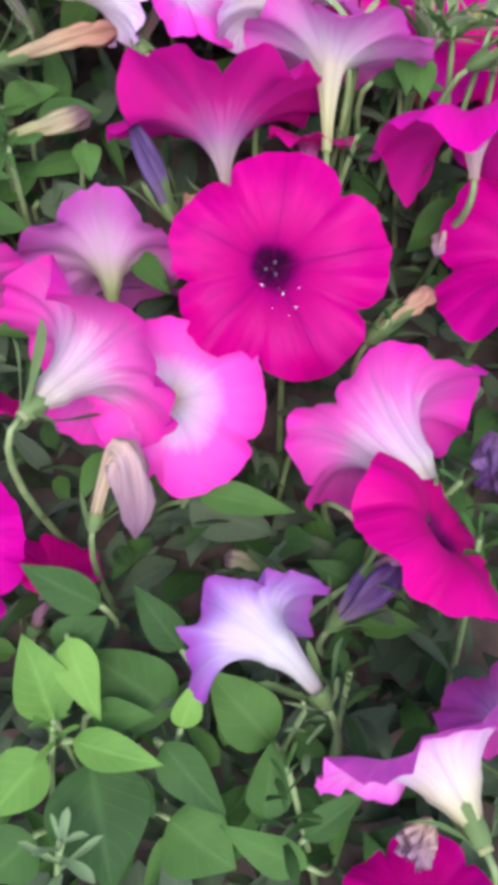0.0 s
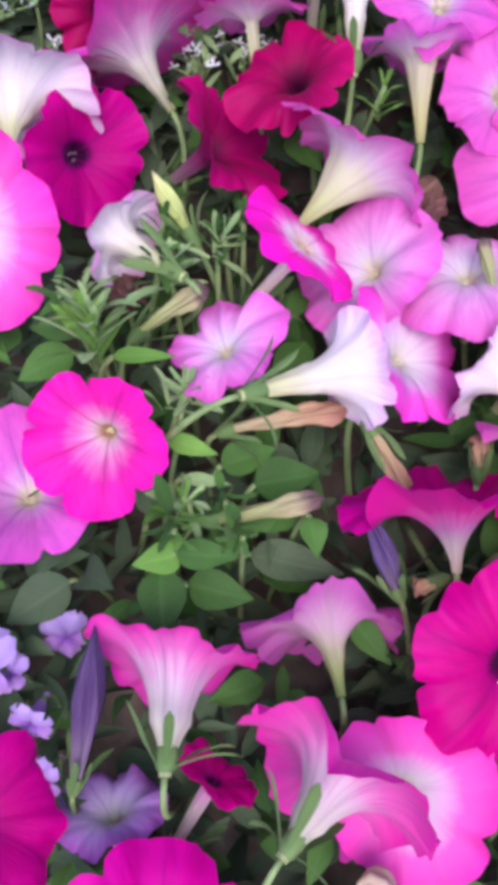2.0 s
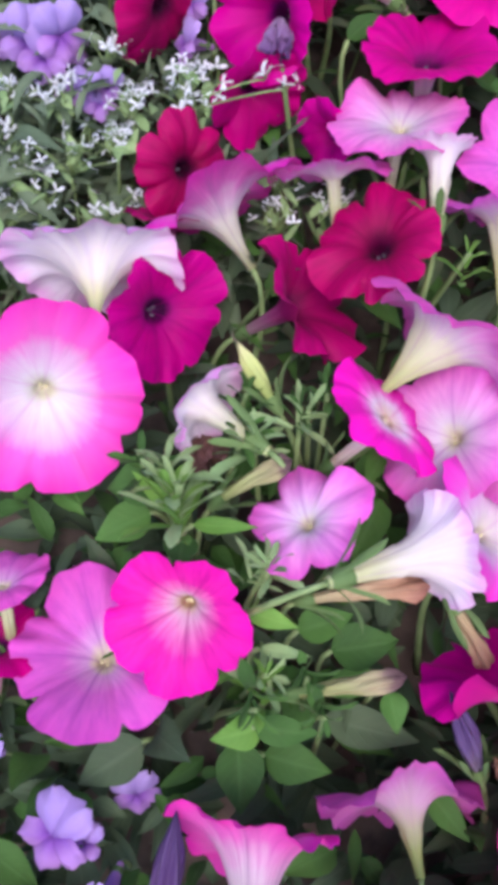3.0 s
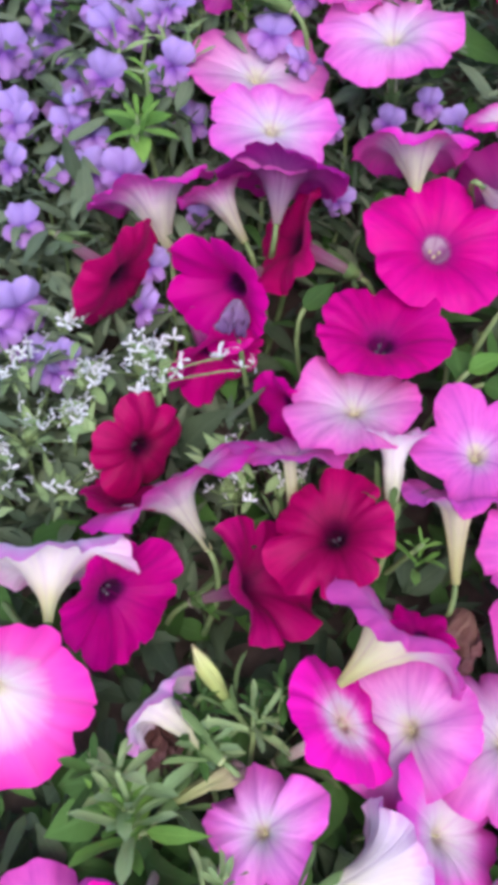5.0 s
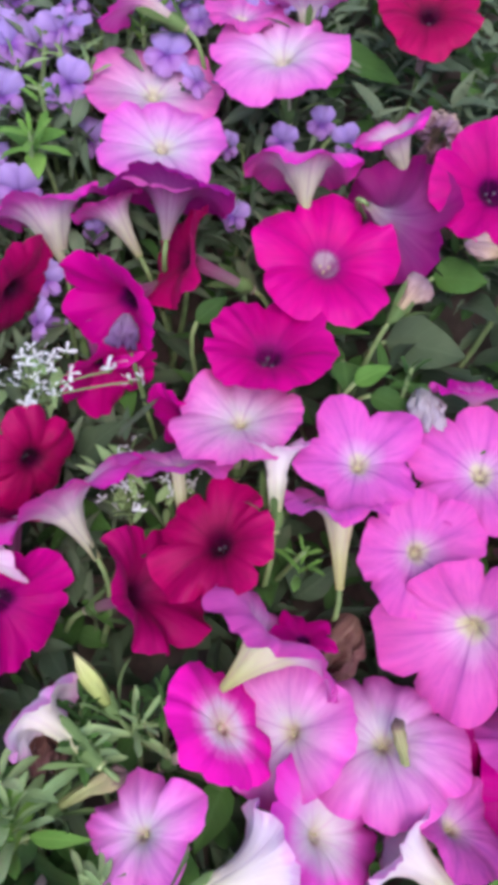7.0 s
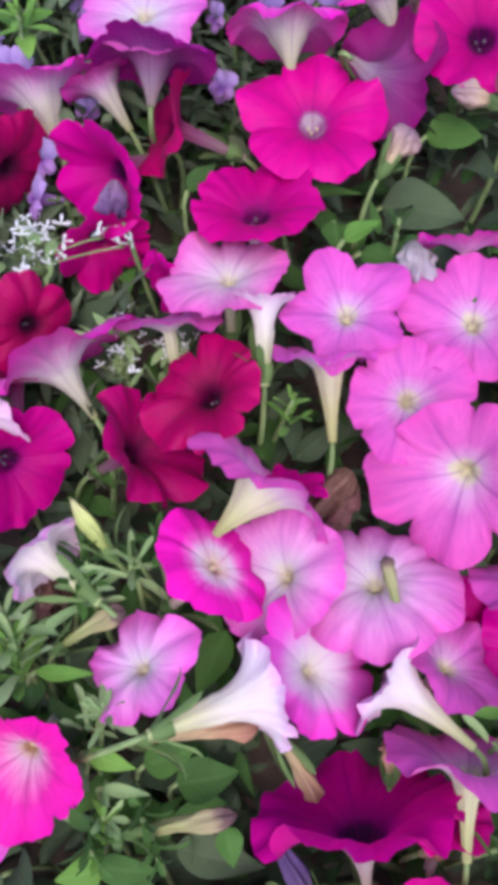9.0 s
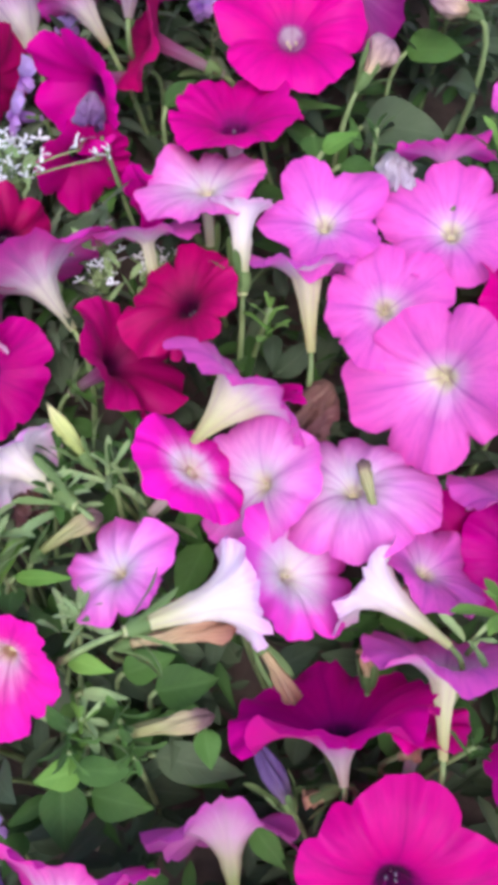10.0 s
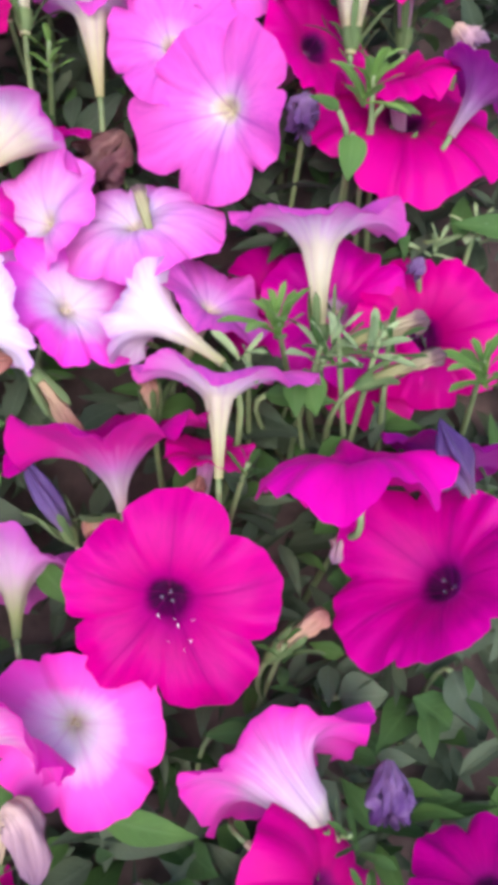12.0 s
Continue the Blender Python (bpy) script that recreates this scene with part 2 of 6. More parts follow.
def plain(name, a, b, scale=90.0, rough=0.6, strength=0.4):
    m, nt, bsdf, out = mat(name)
    tex = nt.nodes.new("ShaderNodeTexCoord")
    n1 = node(nt, "ShaderNodeTexNoise", Scale=scale, Detail=5.0, Roughness=0.65)
    nt.links.new(tex.outputs["Object"], n1.inputs["Vector"])
    nt.links.new(ramp(nt, n1.outputs[0], [(0.3, a), (0.7, b)]), bsdf.inputs["Base Color"])
    bsdf.inputs["Roughness"].default_value = rough
    bsdf.inputs["Specular IOR Level"].default_value = 0.25
    bump = node(nt, "ShaderNodeBump", Strength=strength, Distance=0.001)
    nt.links.new(n1.outputs[0], bump.inputs["Height"])
    nt.links.new(bump.outputs[0], bsdf.inputs["Normal"])
    return m


LEAF = leafy("petunia_leaf", (0.022, 0.066, 0.014), (0.058, 0.155, 0.026))
LEAF_BRIGHT = leafy("young_leaf", (0.068, 0.185, 0.026), (0.145, 0.315, 0.050))
# same leaf, duller and darker: shade under the flowers put into its colour
LEAF_DARK = leafy("shade_dark_leaf", (0.030, 0.056, 0.026), (0.064, 0.102, 0.044), thin=0.15)
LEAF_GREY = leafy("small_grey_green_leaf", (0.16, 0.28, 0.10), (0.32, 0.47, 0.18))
# the grey-green taken down, shade among the small flowers painted into it
LEAF_FINE = leafy("shade_toned_small_leaf", (0.060, 0.100, 0.050), (0.145, 0.200, 0.100))
STEM = plain("hairy_green_stem", (0.085, 0.15, 0.045), (0.18, 0.26, 0.09))
SEPAL = leafy("sepal", (0.060, 0.125, 0.034), (0.135, 0.225, 0.068))
ANTHER = plain("anther", (0.52, 0.47, 0.22), (0.70, 0.66, 0.36), 800, 0.9)
ANTHER_DARK = plain("dark_anther", (0.06, 0.035, 0.07), (0.17, 0.13, 0.15), 800, 0.9)
TAN = petal("withered_corolla", [(0.0, (0.20, 0.28, 0.07)), (0.5, (0.31, 0.34, 0.13)), (0.80, (0.32, 0.29, 0.14)), (0.87, (0.13, 0.08, 0.07)), (1.0, (0.08, 0.045, 0.05))], (0.20, 0.13, 0.08), 0.8, 0.2)
BROWN = petal("brown_corolla", [(0.0, (0.44, 0.42, 0.20)), (0.5, (0.48, 0.36, 0.18)), (0.8, (0.40, 0.22, 0.12)), (1.0, (0.24, 0.10, 0.07))], (0.16, 0.08, 0.05), 0.9, 0.2)
PAPER = petal("papery_corolla", [(0.0, (0.45, 0.40, 0.20)), (0.35, (0.58, 0.45, 0.26)), (0.62, (0.42, 0.30, 0.24)), (1.0, (0.22, 0.13, 0.17))], (0.18, 0.10, 0.12), 1.0, 0.25)
GREENBUD = petal("green_bud", [(0.0, (0.20, 0.30, 0.07)), (0.6, (0.52, 0.60, 0.18)), (0.9, (0.58, 0.58, 0.24)), (1.0, (0.22, 0.16, 0.09))], (0.22, 0.30, 0.08), 0.6, 0.2)
PURPLEBUD = petal("purple_bud", [(0.0, (0.16, 0.13, 0.14)), (0.4, (0.065, 0.034, 0.090)), (0.85, (0.030, 0.010, 0.058)), (1.0, (0.025, 0.008, 0.05))], (0.32, 0.24, 0.33), 0.3, 0.1, wide=0.5)
LAVENDER = petal("lavender_petal", [(0.0, (0.13, 0.05, 0.22)), (0.25, (0.29, 0.20, 0.42)), (1.0, (0.41, 0.30, 0.53))], (0.25, 0.12, 0.5), 0.4, 0.35)
LILAC_LIP = petal("lilac_lip", [(0.0, (0.10, 0.03, 0.18)), (0.22, (0.24, 0.09, 0.36)), (0.5, (0.37, 0.19, 0.43)), (1.0, (0.43, 0.25, 0.49))], (0.25, 0.1, 0.45), 0.4, 0.4)
WHITEPETAL = petal("small_white_petal", [(0.0, (0.5, 0.6, 0.4)), (0.2, (0.70, 0.76, 0.66)), (1.0, (0.76, 0.79, 0.75))], (0.6, 0.68, 0.6), 0.2, 0.3)
WILTED = petal("wilted_violet_petal", [(0.0, (0.26, 0.18, 0.24)), (0.6, (0.17, 0.09, 0.19)), (1.0, (0.07, 0.022, 0.10))], (0.32, 0.24, 0.30), 0.8, 0.3)
POLLEN = plain("pollen", (0.7, 0.55, 0.6), (0.85, 0.8, 0.8), 900, 0.8)
SOIL = plain("dark_soil", (0.044, 0.034, 0.024), (0.105, 0.080, 0.056), 60.0, 0.95, 1.0)


# ---- helpers of the place ----
SLOPE = 0.5635


def bed(x, y):
    """Height of the flowers' mean surface over the sloping bed."""
    return 0.4200 + 0.0285 * x + SLOPE * y


def ground_height(x, y):
    side = max(0.0, min(1.0, max((abs(x) - 0.55) / 0.6, (y - 0.8) / 0.9)))
    mound = 1 - side * side * (3 - 2 * side)
    y = max(-0.5, min(0.62, y))
    y = -0.5 + (y + 0.5) * mound
    return bed(max(-0.5, min(0.5, x)) * mound, y) - 0.105


def part(name, verts, faces, material, parent, uvs=None, label=""):
    me = bpy.data.meshes.new(name)
    me.from_pydata(verts, [], faces)
    if uvs is not None:
        layer = me.uv_layers.new(name="UVMap")
        loops = np.empty(len(me.loops), int)
        me.loops.foreach_get("vertex_index", loops)
        layer.data.foreach_set("uv", np.asarray(uvs, float)[loops].ravel())
    me.materials.append(material)
    me.polygons.foreach_set("use_smooth", [True] * len(me.polygons))
    ob = new(name, me)
    if parent is not None:
        ob.parent = parent
    if label:
        ob["label"] = label
    return ob


def shared_part(name, me, parent, m):
    ob = new(name, me)
    ob.parent = parent
    ob.matrix_local = m
    return ob


def grid_faces(rows, cols, closed):
    out = []
    for i in range(rows - 1):
        for j in range(cols if closed else cols - 1):
            k = (j + 1) % cols
            out.append((i * cols + j, i * cols + k, (i + 1) * cols + k, (i + 1) * cols + j))
    return out


def tube_mesh(points, radii, sides=7):
    """Vertices and faces of a round stalk along points."""
    verts, uvs = [], []
    for i, p in enumerate(points):
        a, b = points[max(0, i - 1)], points[min(len(points) - 1, i + 1)]
        d = (b - a).normalized()
        s = d.orthogonal().normalized() if i == 0 else (s - d * s.dot(d)).normalized()
        u = d.cross(s)
        for j in range(sides):
            w = PI2 * j / sides
            verts.append(p + radii[i] * (math.cos(w) * s + math.sin(w) * u))
            uvs.append((i / (len(points) - 1), j / sides))
    faces = grid_faces(len(points), sides, True)
    faces.append(tuple(range(sides))[::-1])
    faces.append(tuple(range(len(verts) - sides, len(verts))))
    return verts, faces, uvs


def arc(a, da, b, n=8):
    """A bent line from a, leaving along da, to b."""
    c = a + da
    return [a * (1 - s) ** 2 + c * (2 * s * (1 - s)) + b * s * s for s in (i / (n - 1) for i in range(n))]


def leaf_data(length, width, curl, fold, rng, rows=9, cols=5, tip=1.6, wave=0.06, blunt=False):
    """A leaf along +x with its blade in xy, arching down by curl."""
    verts, uvs = [], []
    ph = rng.uniform(0, 6)
    for i in range(rows):
        s = i / (rows - 1)
        w = width * 0.5 * (math.sin(math.pi * min(1, s ** 0.8)) ** 0.85 * (1 - 0.45 * s ** tip) * 1.12 + 0.05 * (1 - s))
        if blunt:
            w = width * 0.5 * (0.4 + 0.6 * math.sin(math.pi * min(1, 0.62 * s))) * math.sqrt(max(0.02, 1 - max(0, (s - 0.72) / 0.28) ** 2.2))
        ang = curl * s
        x, z = length * s * math.cos(ang * 0.5), -length * s * math.sin(ang * 0.5)
        for j in range(cols):
            v = j / (cols - 1) * 2 - 1
            zz = z + fold * abs(v) * w + wave * width * math.sin(9 * s + ph + (2 if v > 0 else 0)) * abs(v)
            verts.append(Vector((x, v * w, zz)))
            uvs.append((s, j / (cols - 1)))
    return verts, grid_faces(rows, cols, False), uvs


def mesh_of(name, data, material):
    me = bpy.data.meshes.new(name)
    me.from_pydata(data[0], [], data[1])
    layer = me.uv_layers.new(name="UVMap")
    loops = np.empty(len(me.loops), int)
    me.loops.foreach_get("vertex_index", loops)
    layer.data.foreach_set("uv", np.asarray(data[2], float)[loops].ravel())
    me.materials.append(material)
    me.polygons.foreach_set("use_smooth", [True] * len(me.polygons))
    return me


def frame_of(axis, hint=(0, 0, 1)):
    """Rotation whose z goes along axis and whose x points as far as can be along hint."""
    z = Vector(axis).normalized()
    x = Vector(hint) - z * Vector(hint).dot(z)
    if x.length < 1e-3:
        x = z.orthogonal()
    x.normalize()
    return Matrix((x, z.cross(x), z)).transposed()


SEPALS = [mesh_of("sepal", leaf_data(0.018, 0.0031, c, 0.4, random.Random(i), 8, 3, blunt=True), SEPAL) for i, c in enumerate((-0.5, -0.2, 0.3, 0.8))]


def calyx(parent, at, turn, rng, open_by=0.5, size=1.0, long=1.0):
    """A green cup with five narrow sepals round the foot of a corolla. turn: z runs up the tube; long stretches the sepals."""
    verts, uvs = [], []
    for i, (z, r) in enumerate(((-0.003, 0.0012), (0.0, 0.0030), (0.003, 0.0036), (0.006, 0.0034))):
        for j in range(8):
            w = PI2 * j / 8
            verts.append(at + turn @ (Vector((r * math.cos(w), r * math.sin(w), z)) * size))
            uvs.append((i / 3, j / 8))
    cup = part("calyx", verts, grid_faces(4, 8, True), SEPAL, parent, uvs)
    for j in range(5):
        w = PI2 * (j + rng.uniform(-0.2, 0.2)) / 5
        lean = open_by * rng.uniform(0.5, 1.4)
        out = Vector((math.cos(w), math.sin(w), 0))
        d = (Vector((0, 0, 1)) * math.cos(lean) + out * math.sin(lean))
        x, y = turn @ d, turn @ Vector((-math.sin(w), math.cos(w), 0))
        m = Matrix((x, y, x.cross(y))).transposed().to_4x4()
        m.translation = at + turn @ (out * 0.003 * size)
        shared_part("sepal", rng.choice(SEPALS), cup, m @ Matrix.Scale(size * rng.uniform(0.8, 1.15), 4) @ Matrix.Diagonal((long, 1 + 0.4 * (long - 1), 1, 1)))


def stalk_end(p, rng):
    """Where a stalk that carries something at p meets the bed."""
    x, y = p.x + rng.uniform(-0.02, 0.02), p.y + rng.uniform(-0.01, 0.03)
    return Vector((x, y, ground_height(x, y) - 0.004))


FACES = []
PALE = ("picotee", "lilac", "mauve", "hotpink", "blush", "candy", "pearl")
LOOKS = {
    "fuchsia": "magenta petunia flower with a pale silvery throat",
    "trumpet": "rose-purple petunia flower with a white veined trumpet",
    "magenta": "magenta petunia flower with a dark purple throat",
    "rose": "deep rose petunia flower with a dark throat",
    "crimson": "dark crimson petunia flower with a blackish throat",
    "picotee": "pink-edged petunia flower with a white throat",
    "blush": "pale blush-pink petunia flower with a cream throat",
    "candy": "candy-pink petunia flower with a pale yellow throat",
    "pearl": "white petunia trumpet flushed with lilac at the rim",
    "hotpink": "hot pink petunia flower with a pale star",
    "lilac": "lilac-pink petunia flower with a cream throat",
    "mauve": "mauve-pink petunia flower with a green-veined tube",
    "violet": "fading violet and white petunia flower, drooping",
    "purple": "purplish magenta petunia flower in the shade",
}


def petunia(kind, at, axis, across, tube=0.04, seed=0, cup=0.0, ruffle=1.0, bend=0.0, spin=None, state="", show_calyx=True, notch=1.0, flare=1.0, deep=0.28, sag=0.12, star=0.0, root=None, pollen=0, lobes=None, lifts=None, sepals=1.0):
    """One flower: throat at `at`, mouth towards axis, `across` its diameter in metres. cup: how far the rim rises (or falls) per radius.
    lobes, lifts: how long each of the five lobes is and how far it turns up, per radius."""
    rng = random.Random(seed * 7 + 3)
    at, R = Vector(at), across / 2
    turn = frame_of(axis)
    L = max(0.014, tube - deep * R)
    spin = rng.uniform(0, PI2) if spin is None else spin
    down = turn.transposed() @ Vector((0, 0, -1))
    down.z = 0
    rt = min(0.0056, 0.16 * R) * flare * (0.54 if kind in PALE else 0.75 if kind == "crimson" else 1.0)
    cone = 0.55 if rt > 0.22 * R else 0.22
    low = down.normalized() if down.length > 0.05 else down
    ph = [rng.uniform(0, PI2) for _ in range(6)]
    grown = [rng.uniform(0.90, 1.07) for _ in range(5)]
    lift = [rng.uniform(-0.11, 0.11) * ruffle for _ in range(5)]
    grown, lift = lobes or grown, lifts or lift
    off = Vector((rng.uniform(-9, 9), rng.uniform(-9, 9), 0))
    NA, NT, NL = 90, 9, 13
    thin = 0.0016 if show_calyx else 0.0012

    def surface(q, w, tube_side):
        """Point of the corolla: q from -1 (foot) over 0 (throat) to 1 (rim)."""
        if q <= 0:
            s = 1 + q
            r = thin + (rt - thin) * (cone * s + (1 - cone) * s ** 2.6)
            z = -L * (1 - s) - deep * R
            c = down * (bend * L * (1 - s) ** 2)
            p = Vector((r * math.cos(w), r * math.sin(w), z)) + c
            return p
        f = (w - spin) / PI2 * 5 % 5
        k, e = int(f) % 5, f % 1 - 0.5
        body = (1 - (2 * abs(e)) ** 4.5) ** 0.5 if abs(e) < 0.5 else 0
        n = 1 - 0.17 * notch * (1 - body) * q ** 2 - 0.014 * math.exp(-(e / 0.10) ** 2) * q ** 2
        mixk = max(0, abs(e) - 0.25) * 2
        nb = (k + (1 if e > 0 else -1)) % 5
        grow = grown[k] * (1 - mixk) + mixk * grown[nb]
        up = lift[k] * (1 - mixk) + mixk * lift[nb]
        n += star * (0.5 - 2.2 * abs(e)) * q ** 2
        open_r = q ** (0.85 + 0.8 * deep)
        r = rt + (R * n * grow - rt) * open_r
        x, y = math.cos(w), math.sin(w)
        z = -deep * R * (1 - q) ** 2.6 + R * cup * q ** 2 + R * up * q ** 1.5
        z -= R * sag * down.length * q ** 2 * max(0, x * low.x + y * low.y) ** 1.5
        wav = noise.noise(Vector((1.9 * x, 1.9 * y, 0)) + off) * 0.24 + noise.noise(Vector((5.5 * x, 5.5 * y, 0.8 * q)) + off) * 0.10 * q ** (3 * deep)
        z += R * ruffle * q ** 2 * wav
        z += R * 0.035 * q ** 4 * noise.noise(Vector((8 * x, 8 * y, 2 * q)) + off)
        z += R * 0.045 * q ** 1.5 * math.cos(math.pi * e)
        z -= R * 0.016 * q * math.exp(-(e / 0.06) ** 2)
        z -= R * 0.045 * q * math.exp(-((abs(e) - 0.5) / 0.05) ** 2)
        z -= R * 0.07 * max(0, q - 0.75) * 4 * (0.5 + 0.5 * math.sin(5 * w + ph[0]))
        r *= 1 + 0.05 * q * q * noise.noise(Vector((4 * x, 4 * y, 7)) + off) + 0.028 * q ** 4 * noise.noise(Vector((10 * x, 10 * y, 5)) + off)
        return Vector((r * x, r * y, z))

    thing = new("petunia_flower")
    thing.location = at
    FACES.append((at, turn @ Vector((0, 0, 1)), R))
    floor = (0.0032 if kind in PALE else 0.0055) / L
    face_q = [-floor, -0.75 * floor, -0.4 * floor, -0.15 * floor] + [(i / NL) for i in range(NL + 1)]
    verts, uvs = [], []
    for q in face_q:
        for j in range(NA + 1):
            p = surface(q, PI2 * j / NA, False)
            if q < 0:
                k = 1 - 0.9 * (q / floor) ** 2
                p.x, p.y = p.x * k, p.y * k
            verts.append(turn @ p)
            uvs.append((max(0, q), j / NA - spin / PI2))
    part("petals", verts, grid_faces(len(face_q), NA + 1, False), FACE[kind], thing, uvs)
    back_q = [-1 + i / NT for i in range(NT)] + [(i / NL) for i in range(NL + 1)]
    verts, uvs = [], []
    for q in back_q:
        for j in range(NA + 1):
            w = PI2 * j / NA
            p = surface(q, w, True)
            thick = 0.0005 * min(1, (1 - q) * 6) if q > 0 else 0.0005
            p += (Vector((math.cos(w), math.sin(w), 0)) * (1 if q <= 0 else 0.3) + Vector((0, 0, -1 if q > 0 else 0))) * thick
            if q <= 0:
                p += Vector((math.cos(w), math.sin(w), 0)) * (0.0003 * math.cos(5 * (w - spin)) * (1 + q))
            verts.append(turn @ p)
            uvs.append(((q + 1) * 0.55 if q <= 0 else 0.55 + 0.45 * q, j / NA - spin / PI2))
    part("tube", verts, grid_faces(len(back_q), NA + 1, False), BACK[kind], thing, uvs, "pale ribbed corolla tube and petal backs")
    for _ in range(pollen):
        q, w = rng.uniform(0.02, 0.38), math.pi + rng.gauss(0.1, 0.5)
        p, size = turn @ (surface(q, w, False) + Vector((0, 0, 0.0002))), rng.uniform(0.00015, 0.0004)
        v, fc, u = tube_mesh([p + turn @ Vector((size * a, size * 0.3 * a, 0)) for a in (-1.2, -0.6, 0, 0.6, 1.2)], [size * b for b in (0.2, 0.8, 1.0, 0.7, 0.2)], 5)
        part("pollen_grain", v, fc, POLLEN, thing, u)
    # stamens and style in the throat
    anther = ANTHER_DARK if kind in ("magenta", "rose", "crimson", "purple") else ANTHER
    for j in range(3):
        w = PI2 * j / 3 + ph[1]
        a = Vector((rt * 0.35 * math.cos(w), rt * 0.35 * math.sin(w), -deep * R - 0.006))
        b = Vector((rt * 0.42 * math.cos(w), rt * 0.42 * math.sin(w), -deep * R - (0.0035 if kind in ("crimson", "rose") else 0.0015) - 0.001 * j))
        v, fc, u = tube_mesh([turn @ p for p in (a, b - Vector((0, 0, 0.0012)), b, b + Vector((0, 0, 0.0009)), b + Vector((0, 0, 0.0016)))], [0.0002, 0.0002, 0.0006, 0.0007, 0.0003], 6)
        part("stamen", v, fc, anther, thing, u)
    foot = turn @ (Vector((0, 0, -L - deep * R)) + down * (bend * L))
    way = turn @ (Vector((0, 0, -1)) + down * (2 * bend))
    way.normalize()
    if show_calyx:
        calyx(thing, foot - way * 0.003, frame_of(-way), rng, 0.6 if sepals == 1 else 1.2, 1.1, sepals)
    end = (Vector(root) if root else stalk_end(at + foot, rng)) - at
    line = arc(foot, way * min(0.022, 0.35 * (end - foot).length), end, 9)
    v, fc, u = tube_mesh(line, [0.0011 + 0.0006 * i / 8 for i in range(9)], 7)
    part("stem", v, fc, STEM, thing, u)
    return tagged(thing, LOOKS[kind] + (", " + state if state else ""), "flower", "petunia flowers in the bed")


# ---- the bed ----
def ground_sheet():
    xs = [-60, -20, -6, -2, -1.3, -1.15, -1.0, -0.9, -0.8, -0.7] + [-0.6 + 0.02 * i for i in range(61)] + [0.7, 0.8, 0.9, 1.0, 1.15, 1.3, 2, 6, 20, 60]
    ys = [-60, -20, -6, -2, -0.9] + [-0.62 + 0.02 * i for i in range(66)] + [0.8 + 0.1 * i for i in range(11)] + [2, 6, 20, 60]
    verts = []
    for y in ys:
        for x in xs:
            n = 0.016 * noise.noise(Vector((x * 14, y * 14, 0))) + 0.006 * noise.noise(Vector((x * 50, y * 50, 3)))
            verts.append(Vector((x, y, ground_height(x, y) + (n if abs(x) < 0.7 and -0.7 < y < 0.8 else 0))))
    ob = part("ground", verts, grid_faces(len(ys), len(xs), False), SOIL, None)
    tagged(ob, "dark crumbly soil of the sloping flower bed", "ground", kind="structure")


ground_sheet()


def before_face(p):
    """Whether p lies close before the open face of a flower, where no leaf grows."""
    for at, axis, radius in FACES:
        d = p - at
        if d.length_squared < 4 * radius * radius:
            h = d.dot(axis)
            if -0.5 * radius < h < 1.2 * radius and (d - axis * h).length < 0.9 * radius:
                return True
    return False


def foliage(name, label, material, count, low, high, sizes, seed, area=(-0.34, 0.36, -0.40, 0.52), wide=(0.22, 0.52), clear=None):
    """Leaves that nobody could count, as one mesh under and between the flowers."""
    rng = random.Random(seed)
    verts, faces, uvs = [], [], []
    stock = [leaf_data(1, rng.uniform(*wide), rng.uniform(0.1, 1.1), rng.uniform(0.05, 0.5), rng, 7, 5) for _ in range(16)]
    for _ in range(count):
        x, y = rng.uniform(area[0], area[1]), rng.uniform(area[2], area[3])
        z = bed(x, y) + rng.uniform(low, high)
        if before_face(Vector((x, y, z))) or clear and clear[0] < x < clear[1] and clear[2] < y < clear[3]:
            continue
        size = rng.uniform(*sizes)
        m = pose(x, y, z, 0, 0, rng.uniform(0, 360)) @ pose(0, 0, 0, rng.gauss(0, 25), rng.gauss(-15, 28)) @ Matrix.Scale(size, 4)
        v, f, u = rng.choice(stock)
        base = len(verts)
        verts += [m @ p for p in v]
        faces += [tuple(base + i for i in q) for q in f]
        uvs += u
    ob = part(name, verts, faces, material, None, uvs)
    tagged(ob, label, "foliage", kind="stuff")


BUDS = {
    "green": (GREENBUD, "closed yellow-green petunia bud with a brown tip", "bud"),
    "purple": (PURPLEBUD, "furled dark purple petunia bud with pale stripes", "bud"),
    "tan": (TAN, "withered tan petunia corolla with a crumpled brown tip", "withered flower"),
    "brown": (BROWN, "dried reddish brown petunia corolla, shrivelled", "withered flower"),
    "paper": (PAPER, "limp papery petunia flower, faded to cream and mauve", "withered flower"),
}


